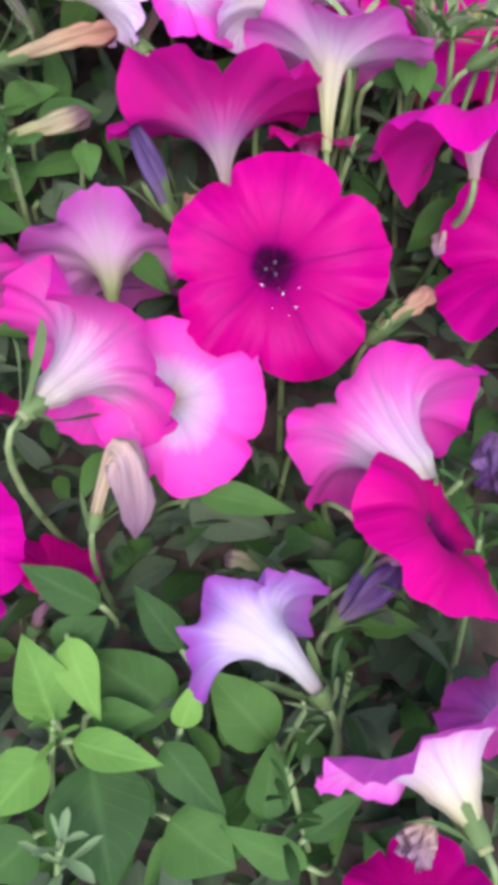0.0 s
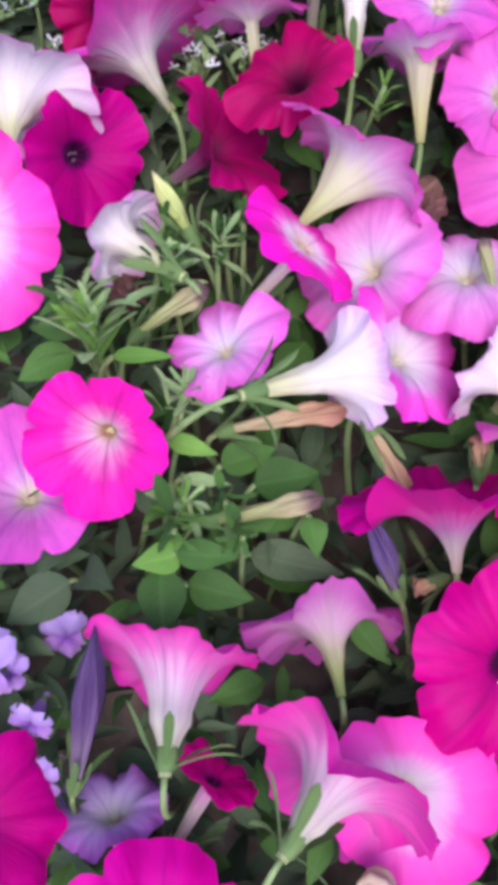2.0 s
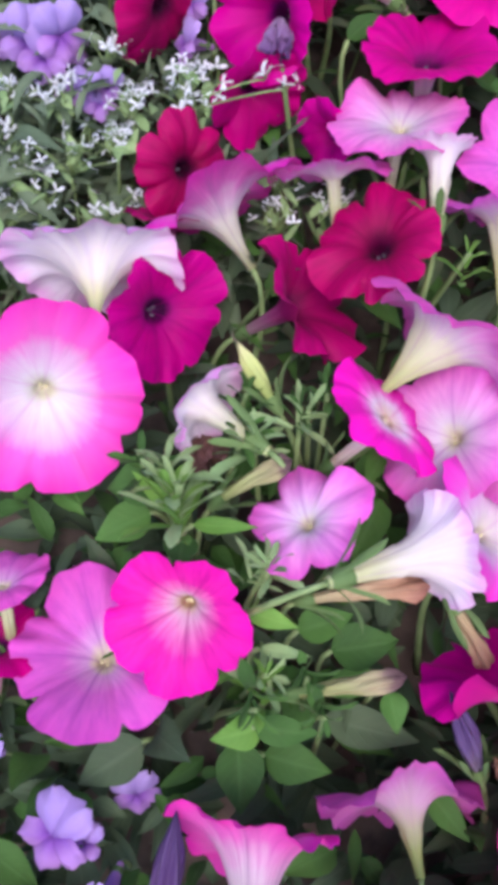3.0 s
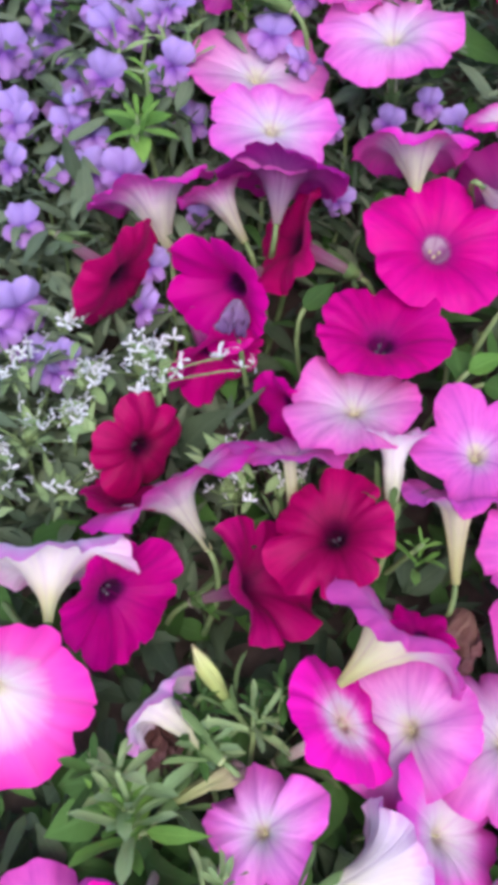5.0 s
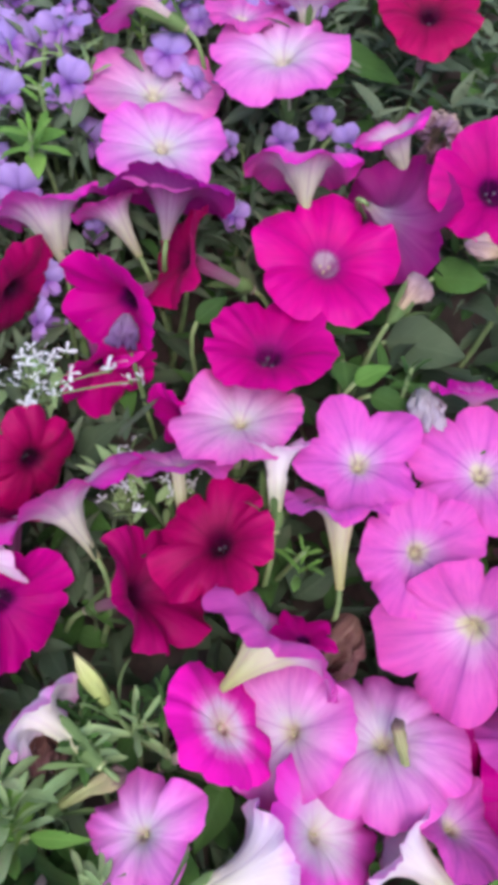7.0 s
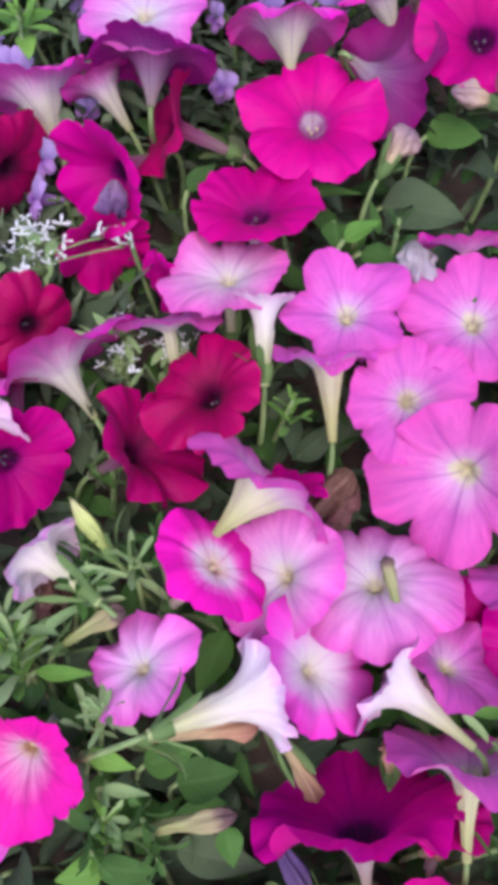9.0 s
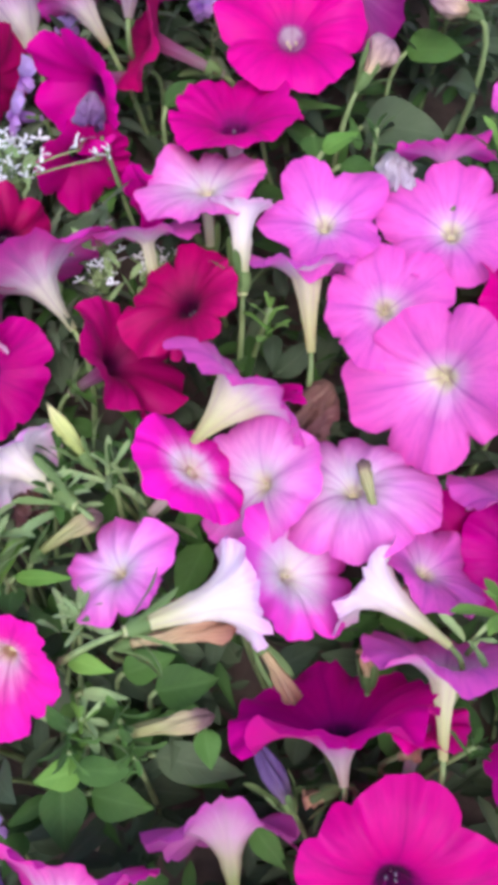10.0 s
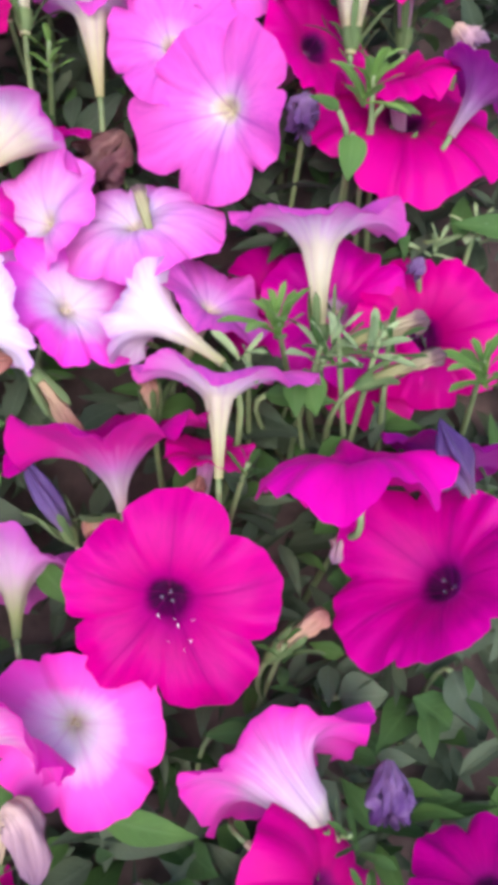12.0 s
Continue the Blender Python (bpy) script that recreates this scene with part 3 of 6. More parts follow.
def bud(foot, tip, seed=0, kind="green", width=0.012, via=None, sepals=True, fat=0.55):
    """A furled or withered corolla from foot to tip: pleated, twisted, with a calyx and a stalk. fat: where it is widest."""
    rng = random.Random(seed)
    a, b = Vector(foot), Vector(tip)
    material, label, category = BUDS[kind]
    length = (b - a).length
    side = (b - a).orthogonal().normalized()
    mid = Vector(via) * 2 - (a + b) / 2 if via else (a + b) / 2 + side * rng.uniform(-0.08, 0.08) * length + Vector((0, 0, 0.05 * length))
    n, sides = 16, 30
    pts = [a * (1 - s) ** 2 + mid * (2 * s * (1 - s)) + b * s * s for s in (i / (n - 1) for i in range(n))]
    thing = new("withered_flower" if category != "bud" else "petunia_bud")
    thing.location = a
    verts, uvs = [], []
    crumple = 0.0 if category == "bud" else 0.5
    twist = rng.uniform(0.8, 1.6)
    for i, p in enumerate(pts):
        s = i / (n - 1)
        d = (pts[min(n - 1, i + 1)] - pts[max(0, i - 1)]).normalized()
        e = d.orthogonal().normalized() if i == 0 else (e - d * e.dot(d)).normalized()
        g = d.cross(e)
        body = 0.26 + (0.50 if category == 'bud' else 0.62) * math.exp(-((s - fat) / 0.32) ** 2)
        if kind in ("tan", "brown"):
            body = 0.30 + 0.42 * min(1, s / 0.7) + 0.30 * math.exp(-((s - 0.93) / 0.07) ** 2)
        end = min(1, (1 - s) * (4 if category == "bud" else 9)) ** 0.6
        for j in range(sides):
            w = PI2 * j / sides
            pleat = 1 + ((0.42 if kind == 'purple' else 0.14) + 0.30 * crumple * s) * math.cos(5 * w + twist * 5 * s)
            lump = 1 + crumple * s * 1.4 * noise.noise(Vector((math.cos(w) * 1.6, math.sin(w) * 1.6, s * 7 + seed)))
            r = width * 0.5 * body * pleat * lump * max(0.06, end)
            verts.append(p - a + r * (math.cos(w) * e + math.sin(w) * g))
            uvs.append((s, j / sides))
    faces = grid_faces(n, sides, True)
    faces.append(tuple(range(len(verts) - sides, len(verts))))
    part("corolla", verts, faces, material, thing, uvs)
    way = (pts[0] - pts[1]).normalized()
    if sepals:
        calyx(thing, Vector((0, 0, 0)), frame_of(-way), rng, 0.4, 0.95)
    end = stalk_end(a, rng) - a
    v, f, u = tube_mesh(arc(Vector((0, 0, 0)), way * 0.02, end, 8), [0.0010 + 0.0001 * i for i in range(8)], 7)
    part("stem", v, f, STEM, thing, u)
    return tagged(thing, label, category, "buds and withered flowers")


ROTTEN = petal("rotten_corolla", [(0.0, (0.15, 0.09, 0.06)), (0.5, (0.13, 0.055, 0.042)), (1.0, (0.07, 0.03, 0.028))], (0.30, 0.18, 0.12), 0.7, 0.2)
LIMP = petal("limp_pale_petal", [(0.0, (0.30, 0.31, 0.24)), (0.6, (0.42, 0.39, 0.38)), (1.0, (0.40, 0.35, 0.38))], (0.28, 0.24, 0.30), 0.7, 0.3)
CRUMPLES = {
    "brown": (ROTTEN, "shrivelled brown petunia flower rotting between the stems"),
    "violet": (WILTED, "crumpled violet petunia flower, wilted"),
    "mauve": (PAPER, "crumpled pale mauve petunia flower, faded"),
    "white": (LIMP, "limp greyish white petunia petals hanging among leaves"),
}


def crumple(at, seed=0, kind="mauve", across=0.02):
    """A wilted corolla, folded in on itself."""
    rng = random.Random(seed)
    at = Vector(at)
    thing = new("wilted_flower")
    thing.location = at
    hang = frame_of((rng.uniform(-0.7, 0.7), rng.uniform(-0.9, -0.1), rng.uniform(-0.6, 0.3)))
    off, twist = Vector((rng.uniform(0, 50), rng.uniform(0, 50), 0)), rng.uniform(0.5, 1.4)
    for k in range(3):
        verts, uvs = [], []
        rows, cols = 16, 22
        for i in range(rows):
            s = i / (rows - 1)
            body = (0.10 + 0.9 * math.sin(math.pi * (0.05 + 0.80 * s)) ** 0.8) * (1 - 0.10 * k)
            for j in range(cols):
                w = PI2 * (k + 1.35 * j / (cols - 1)) / 3 + twist * s
                c = Vector((math.cos(w), math.sin(w), 0))
                fold = noise.noise(c * 2.3 + off + Vector((k * 5, 0, s * 2.6))) + 0.5 * noise.noise(c * 6 + off + Vector((0, k * 5, s * 5)))
                r = across * 0.36 * body * (1 + 0.85 * fold * (0.4 + s))
                verts.append(hang @ (c * r + Vector((0, 0, across * (0.95 * s - 0.35 + 0.24 * fold * s)))))
                uvs.append((0.2 + 0.8 * s, (k + 1.3 * j / (cols - 1)) / 3))
        part("petal", verts, grid_faces(rows, cols, False), CRUMPLES[kind][0], thing, uvs)
    end = stalk_end(at, rng) - at
    v, f, u = tube_mesh(arc(Vector((0, 0, 0)), Vector((0, 0, -0.01)), end, 6), [0.0012] * 6, 6)
    part("stem", v, f, STEM, thing, u)
    return tagged(thing, CRUMPLES[kind][1], "withered flower", "buds and withered flowers")


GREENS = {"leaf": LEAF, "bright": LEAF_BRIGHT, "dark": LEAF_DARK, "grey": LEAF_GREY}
LEAF_WORDS = {"leaf": "mid-green ovate petunia leaf with pale veins", "bright": "fresh bright green ovate petunia leaf", "dark": "petunia leaf coloured dark green for the shade it grows in", "grey": "small grey-green narrow petunia leaf"}


def leafat(foot, tip, seed=0, width=0.015, green="leaf", curl=0.5, fold=0.25):
    """One larger leaf from foot to tip, face up towards the sky, on a stalk of its own."""
    rng = random.Random(seed)
    a, b = Vector(foot), Vector(tip)
    length = (b - a).length
    thing = new("petunia_leaf")
    thing.location = a
    x = (b - a).normalized()
    up = Vector((0.0, -0.45, 1.0)) + Vector((rng.uniform(-0.25, 0.25), rng.uniform(-0.2, 0.2), 0))
    y = up.cross(x).normalized()
    m = Matrix((x, y, x.cross(y))).transposed()
    data = leaf_data(length, width * 0.88, curl, fold, rng, 13, 7, wave=0.05)
    turn = Matrix.Rotation(curl * 0.5, 3, Vector((0, 1, 0))).inverted()
    part("blade", [m @ (turn @ p) for p in data[0]], data[1], GREENS[green], thing, data[2])
    end = stalk_end(a, rng) - a
    v, f, u = tube_mesh(arc(Vector((0, 0, 0)), -x * 0.012 - Vector((0, 0, 0.008)), end, 7), [0.0011] * 7, 6)
    part("stalk", v, f, STEM, thing, u)
    return tagged(thing, LEAF_WORDS[green], "leaf", "large leaves of the bed")


SHOOT_LEAVES = {g: [mesh_of("leaf", leaf_data(1, w, c, 0.3, random.Random(i), 8, 5, blunt=i < 3), GREENS[g]) for i, (w, c) in enumerate(((0.19, 0.2), (0.23, 0.5), (0.27, 0.9), (0.36, 0.6)))] for g in GREENS}


def shoot(foot, tip, seed=0, n=9, size=0.02, green="leaf", open_by=0.9, broad=0):
    """A leafy shoot tip: leaves in pairs up a stalk from foot to tip, smaller to the top."""
    rng = random.Random(seed)
    a, b = Vector(foot), Vector(tip)
    thing = new("leafy_shoot")
    thing.location = a
    way = (b - a).normalized()
    turn = frame_of(way)
    end = stalk_end(a, rng) - a
    v, f, u = tube_mesh(arc(end, Vector((0, 0, 0.03)), b - a, 9), [0.0018 - 0.0001 * i for i in range(9)], 7)
    part("stem", v, f, STEM, thing, u)
    for i in range(n):
        s = i / max(1, n - 1)
        w = i * 2.4 + rng.uniform(-0.3, 0.3)
        lean = open_by * (1.25 - 0.8 * s) * rng.uniform(0.8, 1.2)
        out = Vector((math.cos(w), math.sin(w), 0))
        d = Vector((0, 0, 1)) * math.cos(lean) + out * math.sin(lean)
        x, y = turn @ d, turn @ Vector((-math.sin(w), math.cos(w), 0))
        m = Matrix((x, y, x.cross(y))).transposed().to_4x4()
        m.translation = (b - a) * (0.15 + 0.85 * s)
        stock = SHOOT_LEAVES[green]
        me = rng.choice(stock[broad:broad + 3] if broad < 2 else stock[2:])
        shared_part("leaf", me, thing, m @ Matrix.Scale(size * (1.1 - 0.5 * s) * rng.uniform(0.8, 1.2), 4))
    words = {"leaf": "green leafy petunia shoot tip with narrow leaves", "bright": "fresh light green petunia shoot tip with small leaves", "dark": "leafy petunia shoot coloured dark green for the shade", "grey": "grey-green leafy shoot with slender leaves"}
    return tagged(thing, words[green], "shoot", "leafy shoots of the bed")


def lavender_lobes(rng, lobes, tube):
    """Rounded lobes of a small lipped flower, about 1 unit across, mouth along +z; tube adds its narrow throat."""
    verts, faces, uvs = [], [], []
    for angle, size, wide in lobes:
        base, rows, cols = len(verts), 7, 9
        ca, sa = math.cos(radians(angle)), math.sin(radians(angle))
        for i in range(rows):
            s = i / (rows - 1)
            w = wide * (0.24 + 0.76 * s ** 0.6) * math.sqrt(max(0.0, 1 - max(0, (s - 0.45) / 0.55) ** 2.4) * 0.97 + 0.03)
            for j in range(cols):
                v = j / (cols - 1) * 2 - 1
                x, y = size * s, 0.5 * w * v
                z = -0.20 * (1 - s) ** 2 - 0.12 * s * s + 0.06 * math.cos(2.5 * v) + 0.025 * rng.uniform(-1, 1) * s
                verts.append(Vector((ca * x - sa * y, sa * x + ca * y, z)))
                uvs.append((s, j / (cols - 1) * 0.2 + angle / 1000))
        faces += [tuple(base + k for k in q) for q in grid_faces(rows, cols, False)]
    if tube:
        base, rows, cols = len(verts), 5, 10
        for i in range(rows):
            s = i / (rows - 1)
            for j in range(cols):
                w = PI2 * j / cols
                r = 0.06 + 0.10 * s
                verts.append(Vector((r * math.cos(w), r * math.sin(w), -0.75 + 0.58 * s)))
                uvs.append((0.35 + 0.3 * (1 - s), j / cols))
        faces += [tuple(base + k for k in q) for q in grid_faces(rows, cols, True)]
    return verts, faces, uvs


LOWER_LIPS = [mesh_of("lower_lip", lavender_lobes(random.Random(i), ((196 + 3 * i, 0.44, 0.46), (270, 0.46, 0.50), (344 - 3 * i, 0.44, 0.46)), True), LILAC_LIP) for i in range(4)]
UPPER_LIPS = [mesh_of("upper_lip", lavender_lobes(random.Random(i), ((70 - 4 * i, 0.56, 0.60), (110 + 4 * i, 0.56, 0.60)), False), LAVENDER) for i in range(4)]


def lavender(at, seed=0, across=0.02, axis=None):
    rng = random.Random(seed)
    at = Vector(at)
    axis = Vector(axis) if axis else Vector((rng.uniform(-0.6, 0.6), rng.uniform(-1.2, -0.2), rng.uniform(0.2, 1.0)))
    thing = new("lavender_flower")
    thing.location = at
    z = axis.normalized()
    y = (Vector((rng.uniform(-0.35, 0.35), 0.15, 1)) - z * z.z).normalized()
    y = (y - z * y.dot(z)).normalized()
    turn = Matrix((y.cross(z), y, z)).transposed().to_4x4()
    m = turn @ Matrix.Scale(1.06 * across, 4)
    shared_part("lower_lip", rng.choice(LOWER_LIPS), thing, m)
    shared_part("upper_lip", rng.choice(UPPER_LIPS), thing, m @ pose(0, 0, 0.01, rng.uniform(-25, 10)))
    foot = turn.to_3x3() @ Vector((0, 0, -0.7 * across))
    calyx(thing, foot, frame_of(z), rng, 0.25, 0.55)
    end = stalk_end(at, rng) - at
    v, f, u = tube_mesh(arc(foot, -z * 0.012, end, 7), [0.0008] * 7, 6)
    part("stem", v, f, STEM, thing, u)
    return tagged(thing, "small lavender-blue lipped flower with a violet throat", "flower", "lavender-blue bedding flowers")


def white_mesh(rng):
    """Tiny white flower of a few rounded bracts; about 1 unit across."""
    verts, faces, uvs = [], [], []
    for k in range(rng.choice((2, 3, 3, 4))):
        v, f, u = leaf_data(0.58, rng.uniform(0.18, 0.27), rng.uniform(0.2, 0.8), 0.2, rng, 7, 5, blunt=True)
        m = pose(0, 0, 0, 0, 0, k * 83 + rng.uniform(-20, 20)) @ pose(0, 0, 0, 0, rng.uniform(-55, -5), 0)
        base = len(verts)
        verts += [m @ p for p in v]
        faces += [tuple(base + i for i in q) for q in f]
        uvs += [(0.15 + 0.85 * a, b) for a, b in u]
    return verts, faces, uvs


WHITES = [mesh_of("blossom", white_mesh(random.Random(i)), WHITEPETAL) for i in range(6)]
TINY = [mesh_of("leaf", leaf_data(1, w, 0.4, 0.2, random.Random(i), 6, 3), LEAF_GREY) for i, w in enumerate((0.28, 0.36))]


def white_sprig(at, seed=0, n=7, spread=0.02, size=0.008, leaves=4, origin=None):
    """An airy spray of tiny white flowers on thread-thin branches."""
    rng = random.Random(seed)
    at = Vector(at)
    thing = new("white_flower_spray")
    thing.location = at
    end = stalk_end(at, rng) - at
    root = Vector((rng.uniform(-0.3, 0.3) * spread, 0, -1.1 * spread))
    line = arc(root, Vector((-0.006, 0, 0.001)), Vector(origin) - at, 6) if origin else arc(root, Vector((0, 0, -0.02)), end, 6)
    v, f, u = tube_mesh(line, [0.0004 if origin else 0.0007] * 6, 5)
    part("stem", v, f, STEM, thing, u)
    for i in range(n if origin else int(1.7 * n)):
        p = Vector((rng.gauss(0, 0.6), rng.gauss(0, 0.6), rng.uniform(-0.35, 0.35))) * spread
        v, f, u = tube_mesh(arc(root, (p - root) * 0.4 + Vector((0, 0, 0.3 * spread)), p, 5), [0.00035] * 5, 4)
        part("twig", v, f, STEM, thing, u)
        m = pose(*p, rng.uniform(0, 70), rng.uniform(-40, 40), rng.uniform(0, 360))
        shared_part("blossom", rng.choice(WHITES), thing, m @ Matrix.Scale(1.1 * size * rng.uniform(0.8, 1.25), 4))
    for i in range(leaves):
        p = Vector((rng.gauss(0, 0.5), rng.gauss(0, 0.5), rng.uniform(-0.9, -0.1))) * spread
        m = pose(*p, rng.uniform(-40, 40), rng.uniform(-50, 10), rng.uniform(0, 360))
        shared_part("leaf", rng.choice(TINY), thing, m @ Matrix.Scale(rng.uniform(0.008, 0.014), 4))
    return tagged(thing, "airy spray of tiny white flowers on thin stems", "flowers", "white flower sprays")


# ---- the flowers, from the near edge upwards ----
petunia("magenta", (0.0298, -0.1032, 0.3665), (-0.016, -0.722, 0.692), 0.0776, seed=706, spin=0.49, notch=0.9, pollen=8, show_calyx=False, lobes=(0.94, 0.94, 1.05, 1.04, 1.02), lifts=(-0.03, 0.04, 0.08, 0.02, -0.2), cup=-0.11, star=0.07)
petunia("magenta", (0.1221, -0.0958, 0.3715), (-0.556, -0.087, 0.827), 0.0744, seed=758, deep=0.4, show_calyx=False, spin=2.72, lobes=(1.12, 0.88, 0.98, 0.92, 1.04), lifts=(-0.02, 0.13, 0.02, -0.15, 0.05), cup=0.05, star=-0.01)
petunia("fuchsia", (0.0996, -0.0588, 0.3992), (-0.015, 0.723, 0.691), 0.0718, seed=667, cup=-0.37, tube=0.015, deep=0.3, ruffle=1.8, show_calyx=False, root=(0.0966, -0.0647, 0.3484), spin=2.13, lobes=(0.99, 1.02, 1.08, 0.97, 0.96), lifts=(0.06, -0.01, 0.02, -0.02, -0.03), star=0.01, state="mouth turned up")
petunia("lilac", (0.0517, -0.0283, 0.4061), (0.046, 0.805, 0.592), 0.0674, seed=732, tube=0.0398, cup=-0.06, deep=0.32, flare=1.7, show_calyx=False, sag=0.0, spin=2.24, lobes=(0.92, 0.93, 0.98, 0.98, 1.09), lifts=(0.01, 0.05, 0.04, -0.04, -0.06), star=0.0, state="mouth turned up")
petunia("lilac", (0.0913, 0.0269, 0.4331), (0.013, 0.679, 0.734), 0.0722, seed=745, tube=0.0520, cup=-0.07, deep=0.4, flare=2.0, sag=0.0, spin=2.58, lobes=(1.1, 0.94, 0.98, 0.98, 0.98), lifts=(0.1, 0.07, 0.03, -0.01, -0.17), star=0.0, state="mouth turned up")
petunia("magenta", (0.0106, -0.0444, 0.3907), (-0.102, 0.768, 0.633), 0.0792, seed=706, tube=0.0287, cup=0.04, ruffle=1.4, deep=0.3, flare=1.4, show_calyx=False, root=(0.0045, -0.0208, 0.3384), sag=0.0, spin=3.77, lobes=(1.03, 1.0, 1.0, 1.05, 0.95), lifts=(-0.14, 0.06, -0.05, -0.03, 0.12), star=0.0, state="mouth turned up")
petunia("mauve", (-0.0324, -0.0700, 0.3490), (-0.139, 0.976, 0.165), 0.0612, seed=693, tube=0.0248, cup=-0.16, deep=0.6, flare=1.3, ruffle=1.5, show_calyx=False, spin=5.66, lobes=(0.93, 0.92, 1.07, 1.01, 1.11), lifts=(0.16, -0.17, -0.0, -0.04, -0.05), star=0.0, state="back turned out")
petunia("picotee", (-0.0057, -0.1341, 0.3345), (0.145, -0.549, 0.823), 0.0607, seed=680, ruffle=0.7, deep=0.4, show_calyx=False, spin=1.47, lobes=(0.93, 1.19, 1.11, 0.94, 1.08), lifts=(0.0, 0.04, 0.03, -0.04, -0.03), cup=0.03, star=-0.01)
petunia("trumpet", (-0.0273, -0.1263, 0.3515), (0.621, 0.783, 0.025), 0.0754, seed=732, tube=0.0367, cup=-0.23, deep=0.65, ruffle=1.4, spin=2.49, lobes=(1.01, 1.0, 0.97, 1.08, 0.96), lifts=(-0.12, -0.07, 0.01, 0.1, 0.02), star=-0.03, state="leaning sideways", sepals=1.35)
petunia("trumpet", (-0.0874, -0.0921, 0.3598), (0.040, 0.991, 0.125), 0.0645, seed=706, tube=0.0414, cup=0.0, deep=0.75, flare=1.3, spin=2.93, lobes=(1.04, 1.02, 0.91, 0.91, 1.03), lifts=(-0.2, 0.22, -0.01, -0.13, 0.1), star=0.01, state="mouth turned up", sepals=1.35)
petunia("trumpet", (0.0611, -0.1425, 0.3338), (-0.622, 0.740, 0.257), 0.0708, seed=719, tube=0.0357, cup=-0.15, deep=0.7, ruffle=1.1, flare=1.5, spin=4.32, lobes=(0.85, 0.91, 1.1, 1.04, 1.06), lifts=(0.41, 0.37, -0.23, -0.53, -0.23), star=0.02, state="back turned out", sepals=0.5)
petunia("rose", (0.0860, -0.1851, 0.3333), (0.724, 0.160, 0.671), 0.0618, seed=294, cup=-0.3, spin=2.29, lobes=(0.93, 0.9, 1.02, 1.03, 1.08), lifts=(0.07, 0.08, -0.01, -0.17, 0.12), star=0.0, state="leaning sideways")
petunia("violet", (0.0184, -0.2100, 0.3179), (-0.738, 0.671, -0.077), 0.0522, seed=758, tube=0.0344, cup=-0.11, bend=0.8, deep=0.6, ruffle=1.5, flare=1.35, spin=1.48, lobes=(1.03, 0.97, 1.01, 0.99, 0.89), lifts=(-0.31, 0.69, -0.06, 0.2, -0.29), star=-0.0, state="back turned out")
petunia("lilac", (0.0739, -0.2423, 0.3051), (-0.363, 0.929, 0.072), 0.0759, seed=797, tube=0.0332, cup=-0.1, deep=0.42, flare=2.6, spin=5.34, lobes=(1.08, 1.0, 1.0, 1.0, 0.97), lifts=(-0.11, -0.0, -0.05, 0.04, 0.13), star=0.0, state="mouth turned up")
petunia("lilac", (0.0994, -0.2293, 0.2921), (-0.396, 0.397, 0.828), 0.0393, seed=810, spin=1.12, lobes=(1.01, 0.95, 1.0, 1.01, 1.0), lifts=(0.02, -0.1, 0.13, -0.02, 0.0), cup=0.06, star=0.01)
petunia("rose", (0.0730, -0.2807, 0.2644), (-0.074, 0.538, 0.840), 0.0497, seed=823, spin=0.84, lobes=(0.97, 1.02, 1.01, 1.0, 1.0), lifts=(-0.03, 0.1, -0.03, 0.0, 0.0), cup=0.04, star=0.01)
petunia("fuchsia", (-0.0898, -0.1867, 0.3243), (0.298, -0.148, 0.943), 0.0810, seed=732, pollen=7, show_calyx=False, spin=2.03, lobes=(1.0, 0.95, 1.03, 1.03, 1.0), lifts=(0.0, -0.02, -0.04, 0.01, 0.0), cup=-0.1, star=0.0)
petunia("rose", (-0.0485, -0.1759, 0.2895), (0.380, 0.307, 0.873), 0.0327, seed=12)
petunia("magenta", (-0.1490, -0.1437, 0.3448), (0.700, 0.015, 0.714), 0.0614, seed=25, show_calyx=False)
petunia("candy", (-0.1155, -0.0319, 0.4064), (-0.153, -0.771, 0.619), 0.0536, seed=615, star=0.06, sag=0, deep=0.42, spin=0.21, show_calyx=False, notch=1.2, lobes=(0.97, 1.02, 1.07, 0.99, 0.88), lifts=(-0.03, 0.06, 0.1, -0.08, -0.01), cup=0.23)
petunia("lilac", (-0.1467, -0.0357, 0.3818), (0.019, -0.057, 0.998), 0.0679, seed=628, notch=1.3, show_calyx=False, spin=4.47, lobes=(0.96, 1.0, 0.99, 1.04, 1.01), lifts=(-0.05, 0.04, -0.1, 0.1, 0.02), cup=0.06, star=0.03)
petunia("picotee", (-0.1693, 0.0332, 0.4460), (0.262, -0.881, 0.394), 0.0777, seed=346, show_calyx=False, notch=1.6, spin=5.28, lobes=(1.04, 0.99, 1.0, 1.02, 0.94), lifts=(0.01, 0.0, -0.01, 0.03, 0.03), cup=0.2, star=0.0)
petunia("pearl", (-0.1527, 0.0817, 0.4760), (-0.093, 0.940, 0.329), 0.0699, seed=784, tube=0.0236, cup=-0.15, deep=0.4, flare=2.2, show_calyx=False, ruffle=1.1, root=(-0.2039, 0.1233, 0.4037), sag=0.0, spin=4.33, lobes=(1.03, 0.92, 0.93, 1.05, 0.99), lifts=(0.02, -0.11, 0.02, 0.01, 0.03), star=-0.0, state="back turned out")
petunia("magenta", (-0.1283, 0.0747, 0.4521), (0.622, -0.649, 0.438), 0.0539, seed=64, show_calyx=False, spin=0.63, lobes=(0.98, 1.03, 0.96, 1.05, 0.95), lifts=(0.01, 0.02, -0.01, 0.01, 0.03), cup=0.19, star=0.02)
